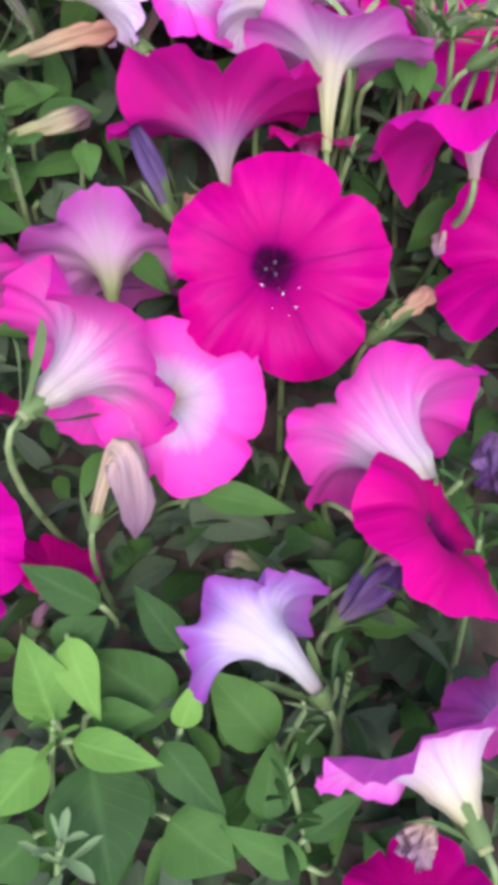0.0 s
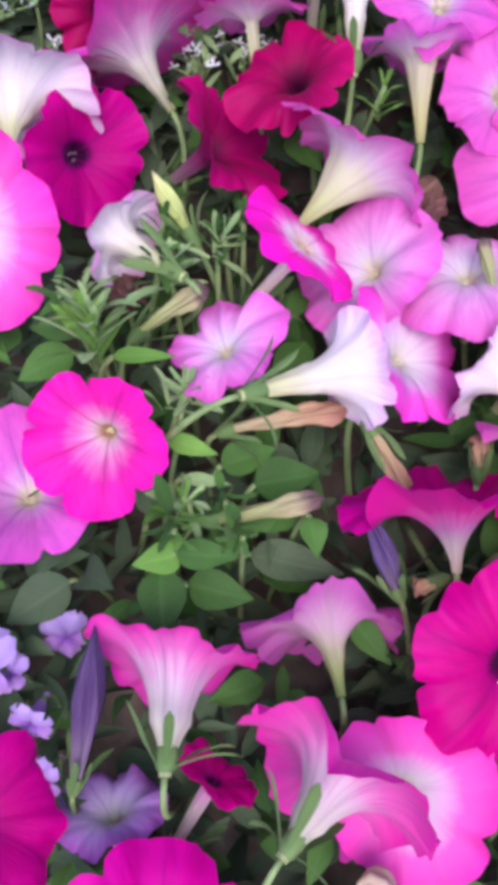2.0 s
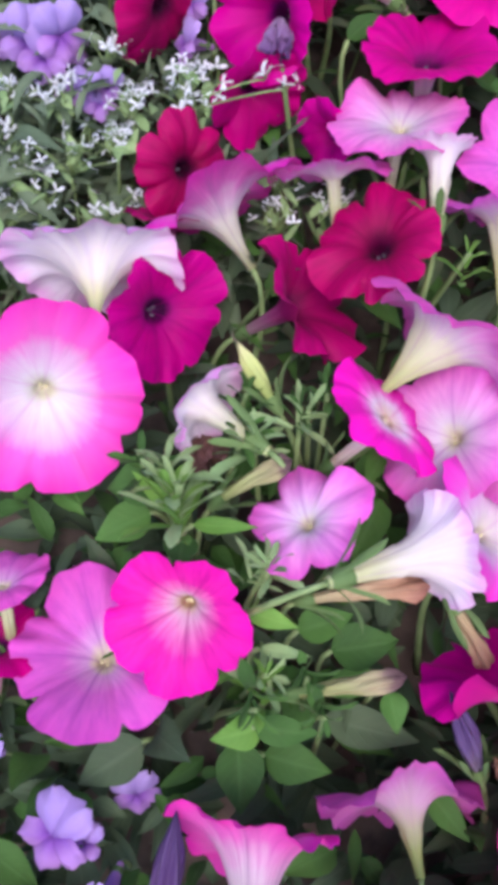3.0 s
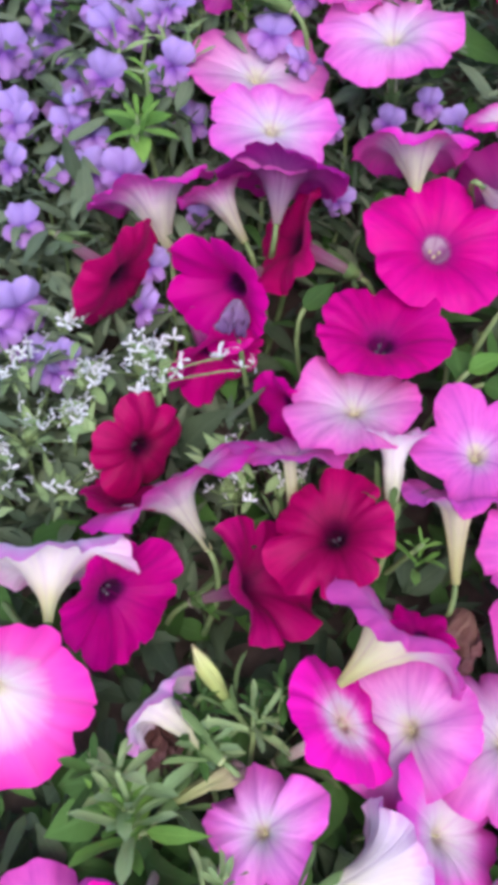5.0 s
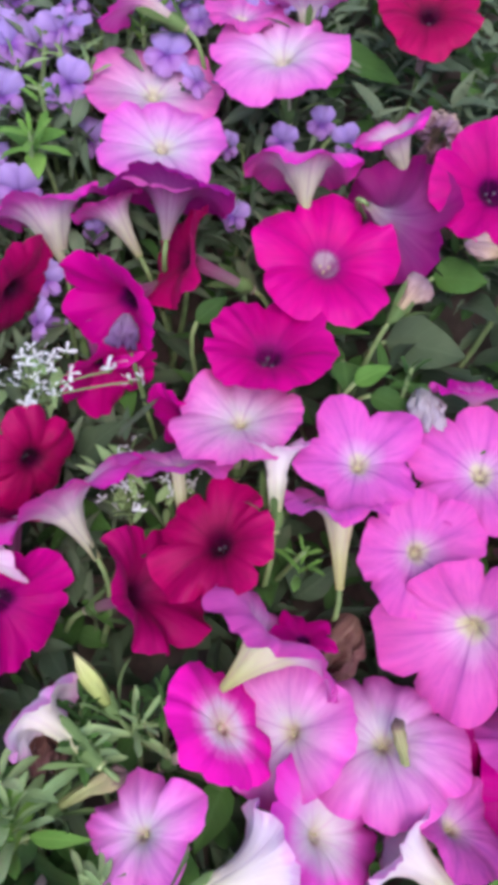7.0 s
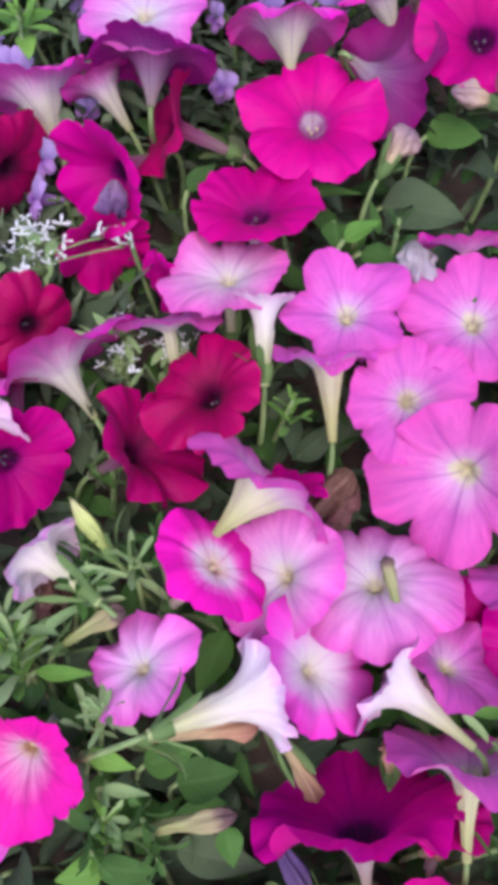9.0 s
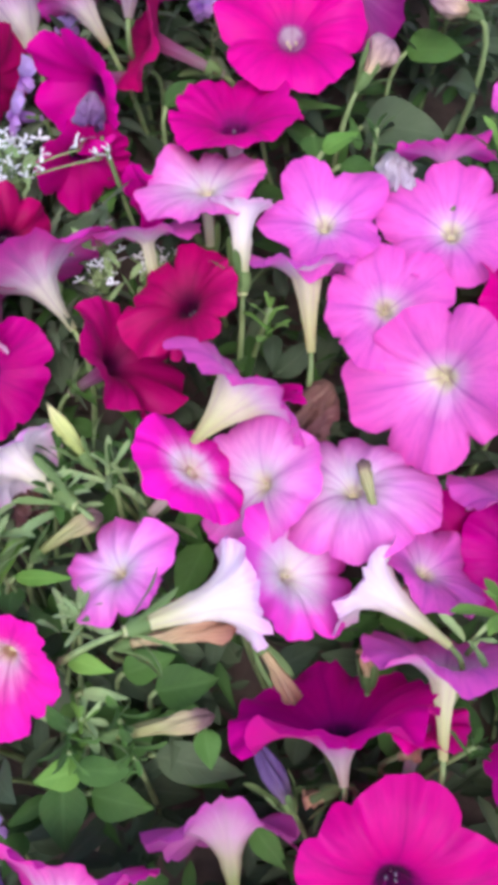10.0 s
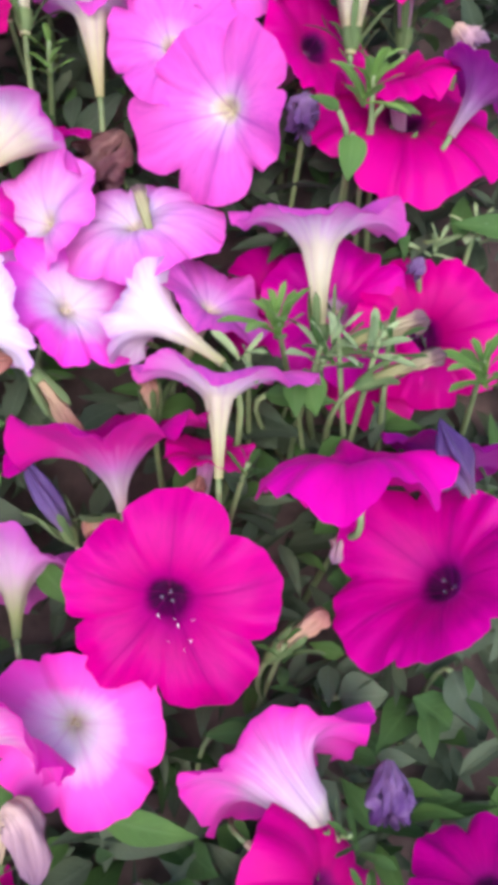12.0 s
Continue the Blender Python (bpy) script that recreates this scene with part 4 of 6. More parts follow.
petunia("crimson", (-0.1186, 0.1210, 0.4865), (0.590, -0.709, 0.386), 0.0438, seed=593, deep=0.4, notch=1.8, ruffle=1.4, show_calyx=False, star=0.03, spin=1.68, lobes=(1.04, 0.93, 0.97, 1.05, 1.0), lifts=(0.02, -0.17, 0.02, -0.02, 0.01), cup=-0.31)
petunia("crimson", (-0.1275, 0.1084, 0.4734), (0.067, 0.510, 0.858), 0.0389, seed=870)
petunia("trumpet", (-0.1119, 0.1108, 0.4810), (-0.558, 0.569, 0.604), 0.0752, seed=450, tube=0.0329, cup=-0.08, deep=0.3, flare=1.1, show_calyx=False, spin=0.19, lobes=(1.0, 1.02, 1.0, 0.97, 1.03), lifts=(-0.19, 0.03, 0.14, 0.14, -0.02), star=0.01, state="mouth turned up")
petunia("crimson", (-0.0461, 0.0901, 0.4791), (-0.232, -0.265, 0.936), 0.0523, seed=606, notch=1.8, ruffle=1.4, deep=0.4, show_calyx=False, spin=3.49, lobes=(0.95, 0.92, 1.04, 0.9, 1.13), lifts=(-0.01, 0.08, -0.07, -0.04, -0.01), cup=-0.12, star=-0.02)
petunia("crimson", (-0.0718, 0.0814, 0.4550), (0.725, -0.152, 0.672), 0.0570, seed=883, notch=1.4, ruffle=1.4, deep=0.45, spin=3.84, lobes=(1.01, 1.01, 0.91, 0.92, 1.13), lifts=(-0.06, -0.17, 0.15, -0.02, 0.12), cup=0.07, star=-0.01)
petunia("hotpink", (-0.0405, 0.0299, 0.4445), (0.626, 0.105, 0.772), 0.0506, seed=706, sag=0, cup=-0.13, deep=0.12, notch=0.45, ruffle=0.7, spin=3.35, lobes=(0.95, 1.09, 0.99, 0.92, 1.0), lifts=(-0.02, 0.05, -0.06, 0.05, -0.01), star=0.0)
petunia("lilac", (-0.0164, 0.0646, 0.4587), (0.714, 0.526, 0.462), 0.0691, seed=333, tube=0.037, cup=-0.23, deep=0.4, flare=3.2, ruffle=1.3, show_calyx=False, spin=4.23, lobes=(0.9, 1.1, 0.97, 0.98, 0.98), lifts=(0.05, -0.26, 0.18, 0.0, 0.08), star=-0.01, state="leaning sideways")
petunia("rose", (-0.0097, 0.0649, 0.4505), (0.136, 0.390, 0.911), 0.0279, seed=346, ruffle=1.6, star=0.35, spin=0.75, lobes=(0.95, 0.99, 1.01, 0.99, 1.0), lifts=(-0.01, -0.05, 0.09, -0.06, 0.0), cup=-0.04)
petunia("blush", (-0.0182, 0.0317, 0.4333), (-0.527, -0.321, 0.787), 0.0576, seed=719, show_calyx=False)
petunia("blush", (0.0193, 0.0292, 0.4372), (-0.175, 0.047, 0.983), 0.0652, seed=372, ruffle=0.7, show_calyx=False, spin=0.77, lobes=(0.88, 1.03, 1.0, 0.99, 1.07), lifts=(-0.03, 0.09, 0.0, 0.0, -0.16), cup=-0.3, star=0.0)
petunia("picotee", (-0.0023, -0.0016, 0.4195), (0.519, -0.235, 0.822), 0.0587, seed=693, notch=1.2, show_calyx=False, spin=5.03, lobes=(1.04, 0.96, 0.84, 1.05, 1.01), lifts=(-0.05, 0.01, 0.05, -0.08, 0.05), cup=-0.08, star=0.04)
petunia("pearl", (-0.0264, -0.0118, 0.4209), (0.908, 0.401, -0.120), 0.0460, seed=771, tube=0.043, cup=0.16, deep=0.7, flare=2.6, ruffle=0.9, root=(-0.1128, -0.0173, 0.3571), sag=0.0, spin=4.12, lobes=(0.97, 0.99, 0.97, 0.99, 1.02), lifts=(0.02, 0.04, 0.0, 0.01, -0.07), star=0.02, state="back turned out")
petunia("pearl", (0.0246, -0.0035, 0.4158), (-0.746, 0.648, 0.157), 0.0478, seed=797, tube=0.0384, cup=0.03, deep=0.6, flare=2.4, show_calyx=False, spin=6.0, lobes=(0.95, 1.02, 1.01, 1.04, 0.93), lifts=(0.09, 0.12, 0.04, -0.12, -0.01), star=0.01, state="leaning sideways")
petunia("blush", (-0.0734, -0.0016, 0.4245), (-0.328, -0.196, 0.924), 0.0443, seed=437, star=0.24, ruffle=1.7, deep=0.4, notch=0.5, cup=-0.14, spin=4.26, lobes=(0.94, 1.16, 0.97, 0.92, 0.95), lifts=(0.06, -0.08, -0.06, -0.01, -0.03))
petunia("lilac", (0.0367, 0.0894, 0.4716), (0.013, -0.574, 0.819), 0.0533, seed=784, show_calyx=False, spin=3.35, lobes=(1.0, 1.04, 0.99, 0.95, 0.99), lifts=(0.0, 0.05, 0.01, -0.0, -0.01), cup=0.04, star=0.01)
petunia("lilac", (0.0548, 0.0602, 0.4585), (-0.458, -0.714, 0.530), 0.0681, seed=307, show_calyx=False, notch=1.5, spin=0.21, lobes=(0.91, 1.13, 1.06, 0.91, 0.97), lifts=(-0.07, 0.04, 0.12, -0.06, -0.04), cup=0.09, star=0.02)
petunia("lilac", (0.0647, 0.1183, 0.4886), (-0.143, -0.446, 0.883), 0.0564, seed=320, show_calyx=False, spin=3.21, lobes=(0.94, 0.98, 0.99, 1.1, 0.97), lifts=(0.03, -0.08, 0.02, -0.02, 0.05), cup=0.01, star=0.02)
petunia("lilac", (0.0119, 0.1189, 0.4941), (-0.073, -0.346, 0.935), 0.0512, seed=333, star=0.33, notch=0.5, spin=1.17, show_calyx=False, lobes=(0.94, 0.93, 0.9, 1.11, 1.04), lifts=(0.08, -0.04, -0.06, -0.1, 0.1), cup=-0.02)
petunia("lilac", (0.0048, 0.1097, 0.4801), (-0.035, 0.679, 0.733), 0.0480, seed=385, tube=0.0377, deep=0.3, cup=-0.02, flare=2.8, show_calyx=False, spin=2.27, lobes=(1.0, 0.98, 1.05, 0.97, 0.97), lifts=(-0.04, 0.21, -0.0, -0.05, -0.02), star=0.0, state="mouth turned up")
petunia("blush", (-0.0364, 0.1358, 0.5019), (0.007, -0.003, 1.000), 0.0546, seed=732, ruffle=0.9, deep=0.2, spin=1.54, lobes=(0.96, 0.93, 0.92, 0.97, 1.11), lifts=(-0.06, 0.2, -0.09, 0.04, -0.08), cup=0.02, star=0.0)
petunia("pearl", (-0.0217, 0.1209, 0.4976), (0.011, 0.645, 0.764), 0.0268, seed=411, tube=0.0342, cup=0.25, deep=0.9, notch=1.6, flare=3.2, spin=4.08, lobes=(0.99, 1.0, 1.0, 0.99, 1.03), lifts=(0.06, 0.03, -0.01, -0.06, -0.08), star=0.0, state="mouth turned up")
petunia("fuchsia", (0.0008, 0.2007, 0.5355), (-0.018, -0.455, 0.890), 0.0654, seed=710, star=0.11, notch=0.75, spin=5.59, show_calyx=False, lobes=(0.96, 1.01, 0.98, 1.02, 1.0), lifts=(-0.05, 0.05, -0.01, 0.09, -0.09), cup=-0.01)
petunia("magenta", (-0.0248, 0.1623, 0.5166), (-0.011, -0.012, 1.000), 0.0568, seed=723, spin=5.81, lobes=(1.0, 0.97, 0.97, 1.0, 1.03), lifts=(-0.0, -0.02, -0.01, 0.02, 0.05), cup=0.07, star=-0.0)
petunia("purple", (0.0357, 0.2233, 0.5348), (0.676, 0.315, -0.667), 0.0643, seed=987, tube=0.0154, deep=0.4, cup=-0.1, show_calyx=False, root=(0.0384, 0.2654, 0.5007), state="back turned out")
petunia("trumpet", (-0.0100, 0.2408, 0.5631), (-0.075, 0.672, 0.737), 0.0546, seed=3, tube=0.0225, deep=0.45, cup=-0.29, flare=1.8, show_calyx=False, spin=4.47, lobes=(1.0, 0.99, 0.99, 1.01, 1.03), lifts=(0.19, -0.16, -0.0, -0.14, 0.03), star=0.0, state="mouth turned up")
petunia("trumpet", (0.0304, 0.2541, 0.5694), (-0.420, 0.286, 0.861), 0.0383, seed=411, tube=0.028, deep=0.55, flare=1.8, cup=-0.07, show_calyx=False, spin=3.55, lobes=(0.99, 1.02, 1.0, 0.99, 1.01), lifts=(0.04, -0.09, 0.1, -0.1, 0.07), star=0.0, state="mouth turned up")
petunia("crimson", (0.0484, 0.2988, 0.6046), (-0.118, -0.381, 0.917), 0.0490, seed=745, show_calyx=False, spin=2.59, lobes=(1.05, 1.0, 1.0, 0.93, 1.0), lifts=(-0.08, -0.0, -0.0, -0.11, 0.17), cup=-0.06, star=-0.0)
petunia("magenta", (0.0744, 0.2242, 0.5582), (-0.122, -0.609, 0.783), 0.0589, seed=424, show_calyx=False, spin=4.75, lobes=(1.0, 1.01, 1.01, 0.97, 1.0), lifts=(0.0, -0.0, 0.01, 0.04, 0.0), cup=0.09, star=-0.0)
petunia("blush", (-0.0208, 0.2724, 0.5951), (-0.169, -0.158, 0.973), 0.0631, seed=745, star=0.06, ruffle=0.9, spin=2.51, lobes=(1.07, 0.98, 0.96, 0.97, 1.04), lifts=(-0.01, -0.02, 0.01, -0.06, 0.07), cup=-0.13)
petunia("blush", (-0.0779, 0.2766, 0.5720), (0.04, -0.16, 0.986), 0.0656, seed=758, ruffle=0.6, spin=2.3, deep=0.16, cup=0.02, lobes=(1.01, 0.98, 0.98, 1.05, 1.01), lifts=(0.05, -0.04, 0.04, -0.05, 0.03))
petunia("blush", (-0.0718, 0.2318, 0.5690), (0.05, -0.20, 0.978), 0.0555, seed=77, star=0.05, ruffle=0.6, spin=1.46, deep=0.16, cup=0.02, lobes=(1.07, 1.05, 0.99, 0.97, 0.95), lifts=(0.04, -0.03, 0.05, -0.05, 0.0))
petunia("purple", (-0.0672, 0.2178, 0.5612), (0.076, 0.658, 0.750), 0.0560, seed=450, tube=0.0225, deep=0.45, cup=-0.25, flare=1.4, show_calyx=False, root=(-0.0700, 0.2480, 0.4950), spin=0.63, lobes=(0.99, 0.99, 1.0, 1.0, 1.01), lifts=(-0.07, -0.01, -0.07, -0.0, 0.08), star=0.0, state="mouth turned up")
petunia("trumpet", (-0.1239, 0.2242, 0.5437), (-0.309, 0.556, 0.771), 0.0565, seed=463, tube=0.0301, cup=-0.08, deep=0.42, flare=1.8, show_calyx=False, spin=0.99, lobes=(0.99, 1.0, 1.01, 1.01, 1.01), lifts=(0.05, 0.02, -0.05, 0.08, -0.02), star=0.0, state="mouth turned up")
petunia("trumpet", (-0.0955, 0.2260, 0.5425), (-0.514, 0.556, 0.653), 0.0369, seed=476, tube=0.0269, deep=0.5, flare=1.6, show_calyx=False, spin=5.44, lobes=(1.01, 0.99, 1.0, 0.99, 1.0), lifts=(-0.05, -0.03, -0.12, 0.06, 0.11), cup=-0.05, star=0.0, state="mouth turned up")
petunia("crimson", (-0.1306, 0.1872, 0.5193), (0.812, -0.556, -0.179), 0.0528, seed=285, spin=3.49, lobes=(1.01, 1.02, 0.96, 1.05, 0.99), lifts=(0.03, -0.08, 0.05, -0.04, -0.05), cup=-0.18, star=-0.0)
petunia("rose", (-0.0907, 0.1824, 0.5195), (-0.613, -0.769, 0.182), 0.0524, seed=736, notch=1.2, deep=0.5, spin=0.35, lobes=(1.01, 0.98, 0.99, 0.99, 0.97), lifts=(0.07, 0.0, 0.14, -0.03, 0.03), cup=0.2, star=-0.0)
petunia("crimson", (-0.0639, 0.1991, 0.5351), (-0.840, -0.114, 0.530), 0.0489, seed=311, spin=1.36, lobes=(1.0, 1.03, 1.0, 0.97, 0.99), lifts=(-0.02, 0.03, -0.11, 0.17, -0.06), cup=0.01, star=0.0)
petunia("rose", (-0.0934, 0.1675, 0.4933), (0.412, -0.900, -0.145), 0.0456, seed=441, deep=0.5, spin=2.3, lobes=(1.02, 0.97, 1.0, 0.99, 1.0), lifts=(0.13, -0.12, 0.04, 0.04, -0.05), cup=0.1, star=0.01)
petunia("rose", (-0.0660, 0.1478, 0.4868), (-0.794, -0.600, 0.103), 0.0335, seed=454, deep=0.5, spin=3.23, lobes=(0.99, 0.99, 0.97, 0.99, 1.0), lifts=(-0.0, 0.02, 0.08, -0.03, -0.04), cup=0.03, star=-0.0)
petunia("lilac", (-0.0629, 0.1251, 0.4882), (-0.120, 0.524, 0.843), 0.0494, seed=437, cup=-0.07, spin=5.2, lobes=(0.99, 0.99, 0.99, 0.99, 1.0), lifts=(0.1, -0.11, 0.05, -0.12, 0.16), star=0.0)
petunia("rose", (0.0978, 0.0969, 0.4654), (0.493, -0.436, 0.753), 0.0578, seed=281, ruffle=1.4)
petunia("lilac", (0.1106, 0.1045, 0.4920), (0.072, 0.496, 0.865), 0.0505, seed=502, tube=0.0329, cup=-0.08, deep=0.4, flare=2.9, state="mouth turned up")
petunia("rose", (0.1337, 0.1248, 0.4895), (0.009, 0.449, 0.893), 0.0618, seed=294, ruffle=1.5, cup=-0.41, spin=2.3, lobes=(1.0, 1.0, 1.0, 1.0, 1.0), lifts=(-0.02, 0.01, -0.0, -0.03, -0.03), star=0.0)
petunia("rose", (0.1256, 0.0783, 0.4629), (-0.097, 0.349, 0.932), 0.0507, seed=307, ruffle=1.5, cup=-0.23, spin=0.31, lobes=(0.97, 1.01, 1.0, 1.0, 1.01), lifts=(0.04, 0.16, 0.03, 0.0, -0.15), star=0.0)
petunia("rose", (0.1307, 0.0732, 0.4494), (0.12, -0.08, 0.99), 0.0860, seed=320, ruffle=1.3, cup=-0.30, deep=0.2, spin=2.61, show_calyx=False, lobes=(1.04, 1.0, 0.97, 0.97, 1.04))
petunia("purple", (0.1591, 0.0665, 0.4620), (0.578, 0.536, 0.615), 0.0434, seed=567, tube=0.0195, show_calyx=False, root=(0.1750, 0.1050, 0.4200), deep=0.5, state="back turned out")
petunia("rose", (0.1383, 0.0067, 0.3879), (0.10, -0.52, 0.85), 0.0660, seed=216, ruffle=1.3, cup=-0.18, deep=0.4, spin=4.68, show_calyx=False, lobes=(1.0, 1.06, 1.0, 0.98, 1.02))
petunia("rose", (0.1128, -0.0028, 0.3742), (-0.25, -0.45, 0.86), 0.0480, seed=229, ruffle=1.4, cup=-0.1, show_calyx=False)
petunia("rose", (0.0778, 0.0274, 0.3882), (0.15, -0.42, 0.89), 0.0600, seed=242, ruffle=1.2, cup=-0.15, spin=4.45, show_calyx=False)
petunia("fuchsia", (0.0992, 0.0196, 0.3908), (-0.02, -0.50, 0.86), 0.0640, seed=424, ruffle=1.3, cup=-0.12, spin=2.93, show_calyx=False, lobes=(1.05, 0.97, 1.0, 1.0, 1.05))
petunia("purple", (0.1390, -0.0443, 0.3756), (0.264, 0.80, 0.42), 0.0560, seed=489, tube=0.0223, deep=0.5, spin=1.7, cup=-0.05, show_calyx=False, state="mouth turned up")
petunia("magenta", (0.1333, -0.1821, 0.3243), (-0.232, 0.538, 0.811), 0.0512, seed=268, show_calyx=False, spin=5.38, lobes=(1.0, 1.0, 1.0, 1.02, 1.01), lifts=(0.0, 0.0, -0.01, 0.01, 0.02), cup=0.01, star=0.0)
petunia("lilac", (-0.1844, -0.0162, 0.4016), (-0.012, 0.413, 0.911), 0.0377, seed=424)
petunia("rose", (-0.1874, -0.0317, 0.3818), (0.181, 0.274, 0.944), 0.0406, seed=701)
petunia("violet", (-0.1132, -0.1308, 0.3111), (-0.173, 0.562, 0.809), 0.0463, seed=476, ruffle=1.4)
petunia("magenta", (-0.0729, -0.1229, 0.3227), (0.462, 0.531, 0.710), 0.0312, seed=753)
petunia("candy", (0.0644, 0.1514, 0.5047), (-0.013, 0.546, 0.837), 0.0432, seed=307, cup=-0.01, star=0.21, spin=6.11, lobes=(1.0, 1.01, 1.01, 0.99, 1.02), lifts=(0.22, -0.21, 0.08, -0.08, 0.07))
petunia("lilac", (0.1013, 0.1679, 0.5175), (-0.242, -0.328, 0.913), 0.0331, seed=385)
petunia("lilac", (0.1036, 0.1129, 0.4866), (-0.219, 0.162, 0.962), 0.0342, seed=411)
petunia("candy", (-0.0884, 0.3026, 0.6037), (-0.860, 0.276, 0.428), 0.0403, seed=463, tube=0.03, deep=0.4, flare=1.8, cup=0.0, spin=1.92, lobes=(1.0, 1.04, 1.0, 1.0, 1.01), lifts=(0.02, 0.21, -0.03, -0.0, -0.14), star=0.0)
petunia("lilac", (-0.0374, 0.3012, 0.5986), (0.110, -0.031, 0.993), 0.0387, seed=476)
petunia("lilac", (-0.0083, 0.3015, 0.6056), (-0.029, 0.391, 0.920), 0.0383, seed=463, tube=0.0179, deep=0.38, flare=2.0, state="mouth turned up")
petunia("pearl", (-0.1152, 0.0391, 0.4428), (-0.796, 0.594, 0.120), 0.0414, seed=823, tube=0.0372, cup=-0.45, deep=0.6, flare=2.4, root=(-0.0982, 0.0398, 0.3896), state="back turned out")
petunia("fuchsia", (0.0459, -0.0430, 0.3788), (0.187, 0.476, 0.860), 0.0360, seed=719, ruffle=1.4)
petunia("lilac", (0.0510, 0.0050, 0.4123), (0.448, 0.147, 0.882), 0.0527, seed=450, ruffle=1.3)
bud((-0.0063, -0.0717, 0.3634), (-0.0213, -0.0527, 0.3957), seed=306, kind="purple", fat=0.45, width=0.0092)
bud((-0.1249, -0.1291, 0.3237), (-0.1146, -0.0889, 0.3746), seed=125, kind="purple", width=0.0112)
bud((-0.0830, 0.0365, 0.4402), (-0.0986, 0.0516, 0.4603), seed=460, kind="green", width=0.0085)
bud((0.0286, 0.0128, 0.4280), (0.0233, 0.0327, 0.4451), seed=578, kind="tan", sepals=False, width=0.0059)
bud((-0.0776, -0.0489, 0.3782), (-0.0345, -0.0456, 0.3893), seed=59, kind="tan", width=0.0092)
bud((-0.1060, 0.0087, 0.4159), (-0.0772, 0.0172, 0.4335), seed=174, kind="tan", width=0.0085)
bud((-0.0723, -0.0196, 0.3949), (-0.0255, -0.0174, 0.4055), seed=680, kind="brown", width=0.0093)
bud((-0.0190, -0.0215, 0.4034), (-0.0041, -0.0395, 0.3836), seed=342, kind="brown", width=0.0082)
bud((0.0248, -0.0316, 0.3829), (0.0241, -0.0226, 0.3980), seed=151, kind="brown", width=0.0083)
bud((-0.0320, -0.1733, 0.3134), (-0.0170, -0.1795, 0.3144), seed=954, kind="paper", via=(-0.0202, -0.1610, 0.3387), fat=0.7, width=0.0139)
bud((0.0488, -0.2024, 0.2954), (0.0733, -0.1894, 0.3174), seed=461, kind="purple", fat=0.6, width=0.0148)
bud((0.0296, -0.1840, 0.2971), (0.0126, -0.1790, 0.3015), seed=467, kind="tan", width=0.0067)
bud((0.0301, 0.1821, 0.5175), (0.0441, 0.1906, 0.5326), seed=770, kind="paper", fat=0.75, width=0.0138)
bud((0.0809, 0.2026, 0.5365), (0.0590, 0.2007, 0.5448), seed=733, kind="paper", width=0.0103)
bud((0.0957, -0.0215, 0.4066), (0.1290, -0.0185, 0.4172), seed=70, kind="tan", width=0.0084)
bud((0.1037, -0.0332, 0.4003), (0.1341, -0.0299, 0.4110), seed=544, kind="tan", width=0.0075)
bud((0.1407, -0.0722, 0.3800), (0.1243, -0.0645, 0.4171), seed=464, kind="purple", width=0.0125, sepals=False)
bud((0.0659, -0.1111, 0.3393), (0.0877, -0.1009, 0.3536), seed=859, kind="brown", width=0.0087)
bud((0.1023, -0.0624, 0.3527), (0.0912, -0.0800, 0.3516), seed=183, kind="paper", width=0.0091, sepals=False)
bud((0.0100, -0.0662, 0.3670), (-0.0021, -0.0702, 0.3684), seed=471, kind="brown", width=0.0077)
crumple((0.1055, -0.1527, 0.3270), seed=12, kind="violet", across=0.0196)
crumple((0.0568, 0.2602, 0.5663), seed=403, kind="mauve", across=0.0272)
crumple((-0.0850, 0.1695, 0.5191), seed=498, kind="violet", across=0.0146)
crumple((-0.1109, 0.0313, 0.4225), seed=753, kind="brown", across=0.0176)
crumple((0.0093, 0.0720, 0.4348), seed=896, kind="brown", across=0.0272)
crumple((0.0433, 0.1492, 0.4973), seed=508, kind="white", across=0.0206)
crumple((0.0894, 0.0683, 0.4530), seed=534, kind="violet", across=0.0169)
crumple((0.1531, 0.0915, 0.4679), seed=935, kind="mauve", across=0.0135)
crumple((0.1326, 0.0226, 0.4094), seed=623, kind="violet", across=0.0085)
leafat((-0.0428, -0.2294, 0.2835), (-0.0535, -0.2072, 0.3017), seed=523, green="bright", width=0.0213)
leafat((-0.0363, -0.2362, 0.2839), (-0.0062, -0.2437, 0.2825), seed=844, green="bright", width=0.0142)
leafat((-0.0394, -0.2066, 0.2965), (-0.0276, -0.2306, 0.2853), seed=242, green="bright", width=0.0159)
leafat((-0.0314, -0.2258, 0.2799), (-0.0106, -0.2276, 0.2814), seed=953, green="leaf", width=0.0125)
leafat((-0.0324, -0.2391, 0.2703), (-0.0238, -0.2747, 0.2525), seed=185, green="leaf", width=0.0377)
leafat((-0.0467, -0.2381, 0.2765), (-0.0642, -0.2554, 0.2663), seed=563, green="bright", width=0.0222)
leafat((-0.0081, -0.2349, 0.2754), (0.0132, -0.2548, 0.2648), seed=985, green="leaf", width=0.0178)
leafat((-0.0021, -0.2070, 0.2873), (-0.0185, -0.1901, 0.3024), seed=719, green="leaf", width=0.0145)
leafat((-0.0293, -0.1959, 0.2988), (-0.0560, -0.1858, 0.3097), seed=474, green="leaf", width=0.0162)
leafat((-0.0443, -0.2085, 0.2893), (-0.0266, -0.1989, 0.2972), seed=177, green="leaf", width=0.0181)
leafat((-0.0048, -0.2230, 0.2722), (-0.0365, -0.2044, 0.2818), seed=965, green="leaf", width=0.0291)
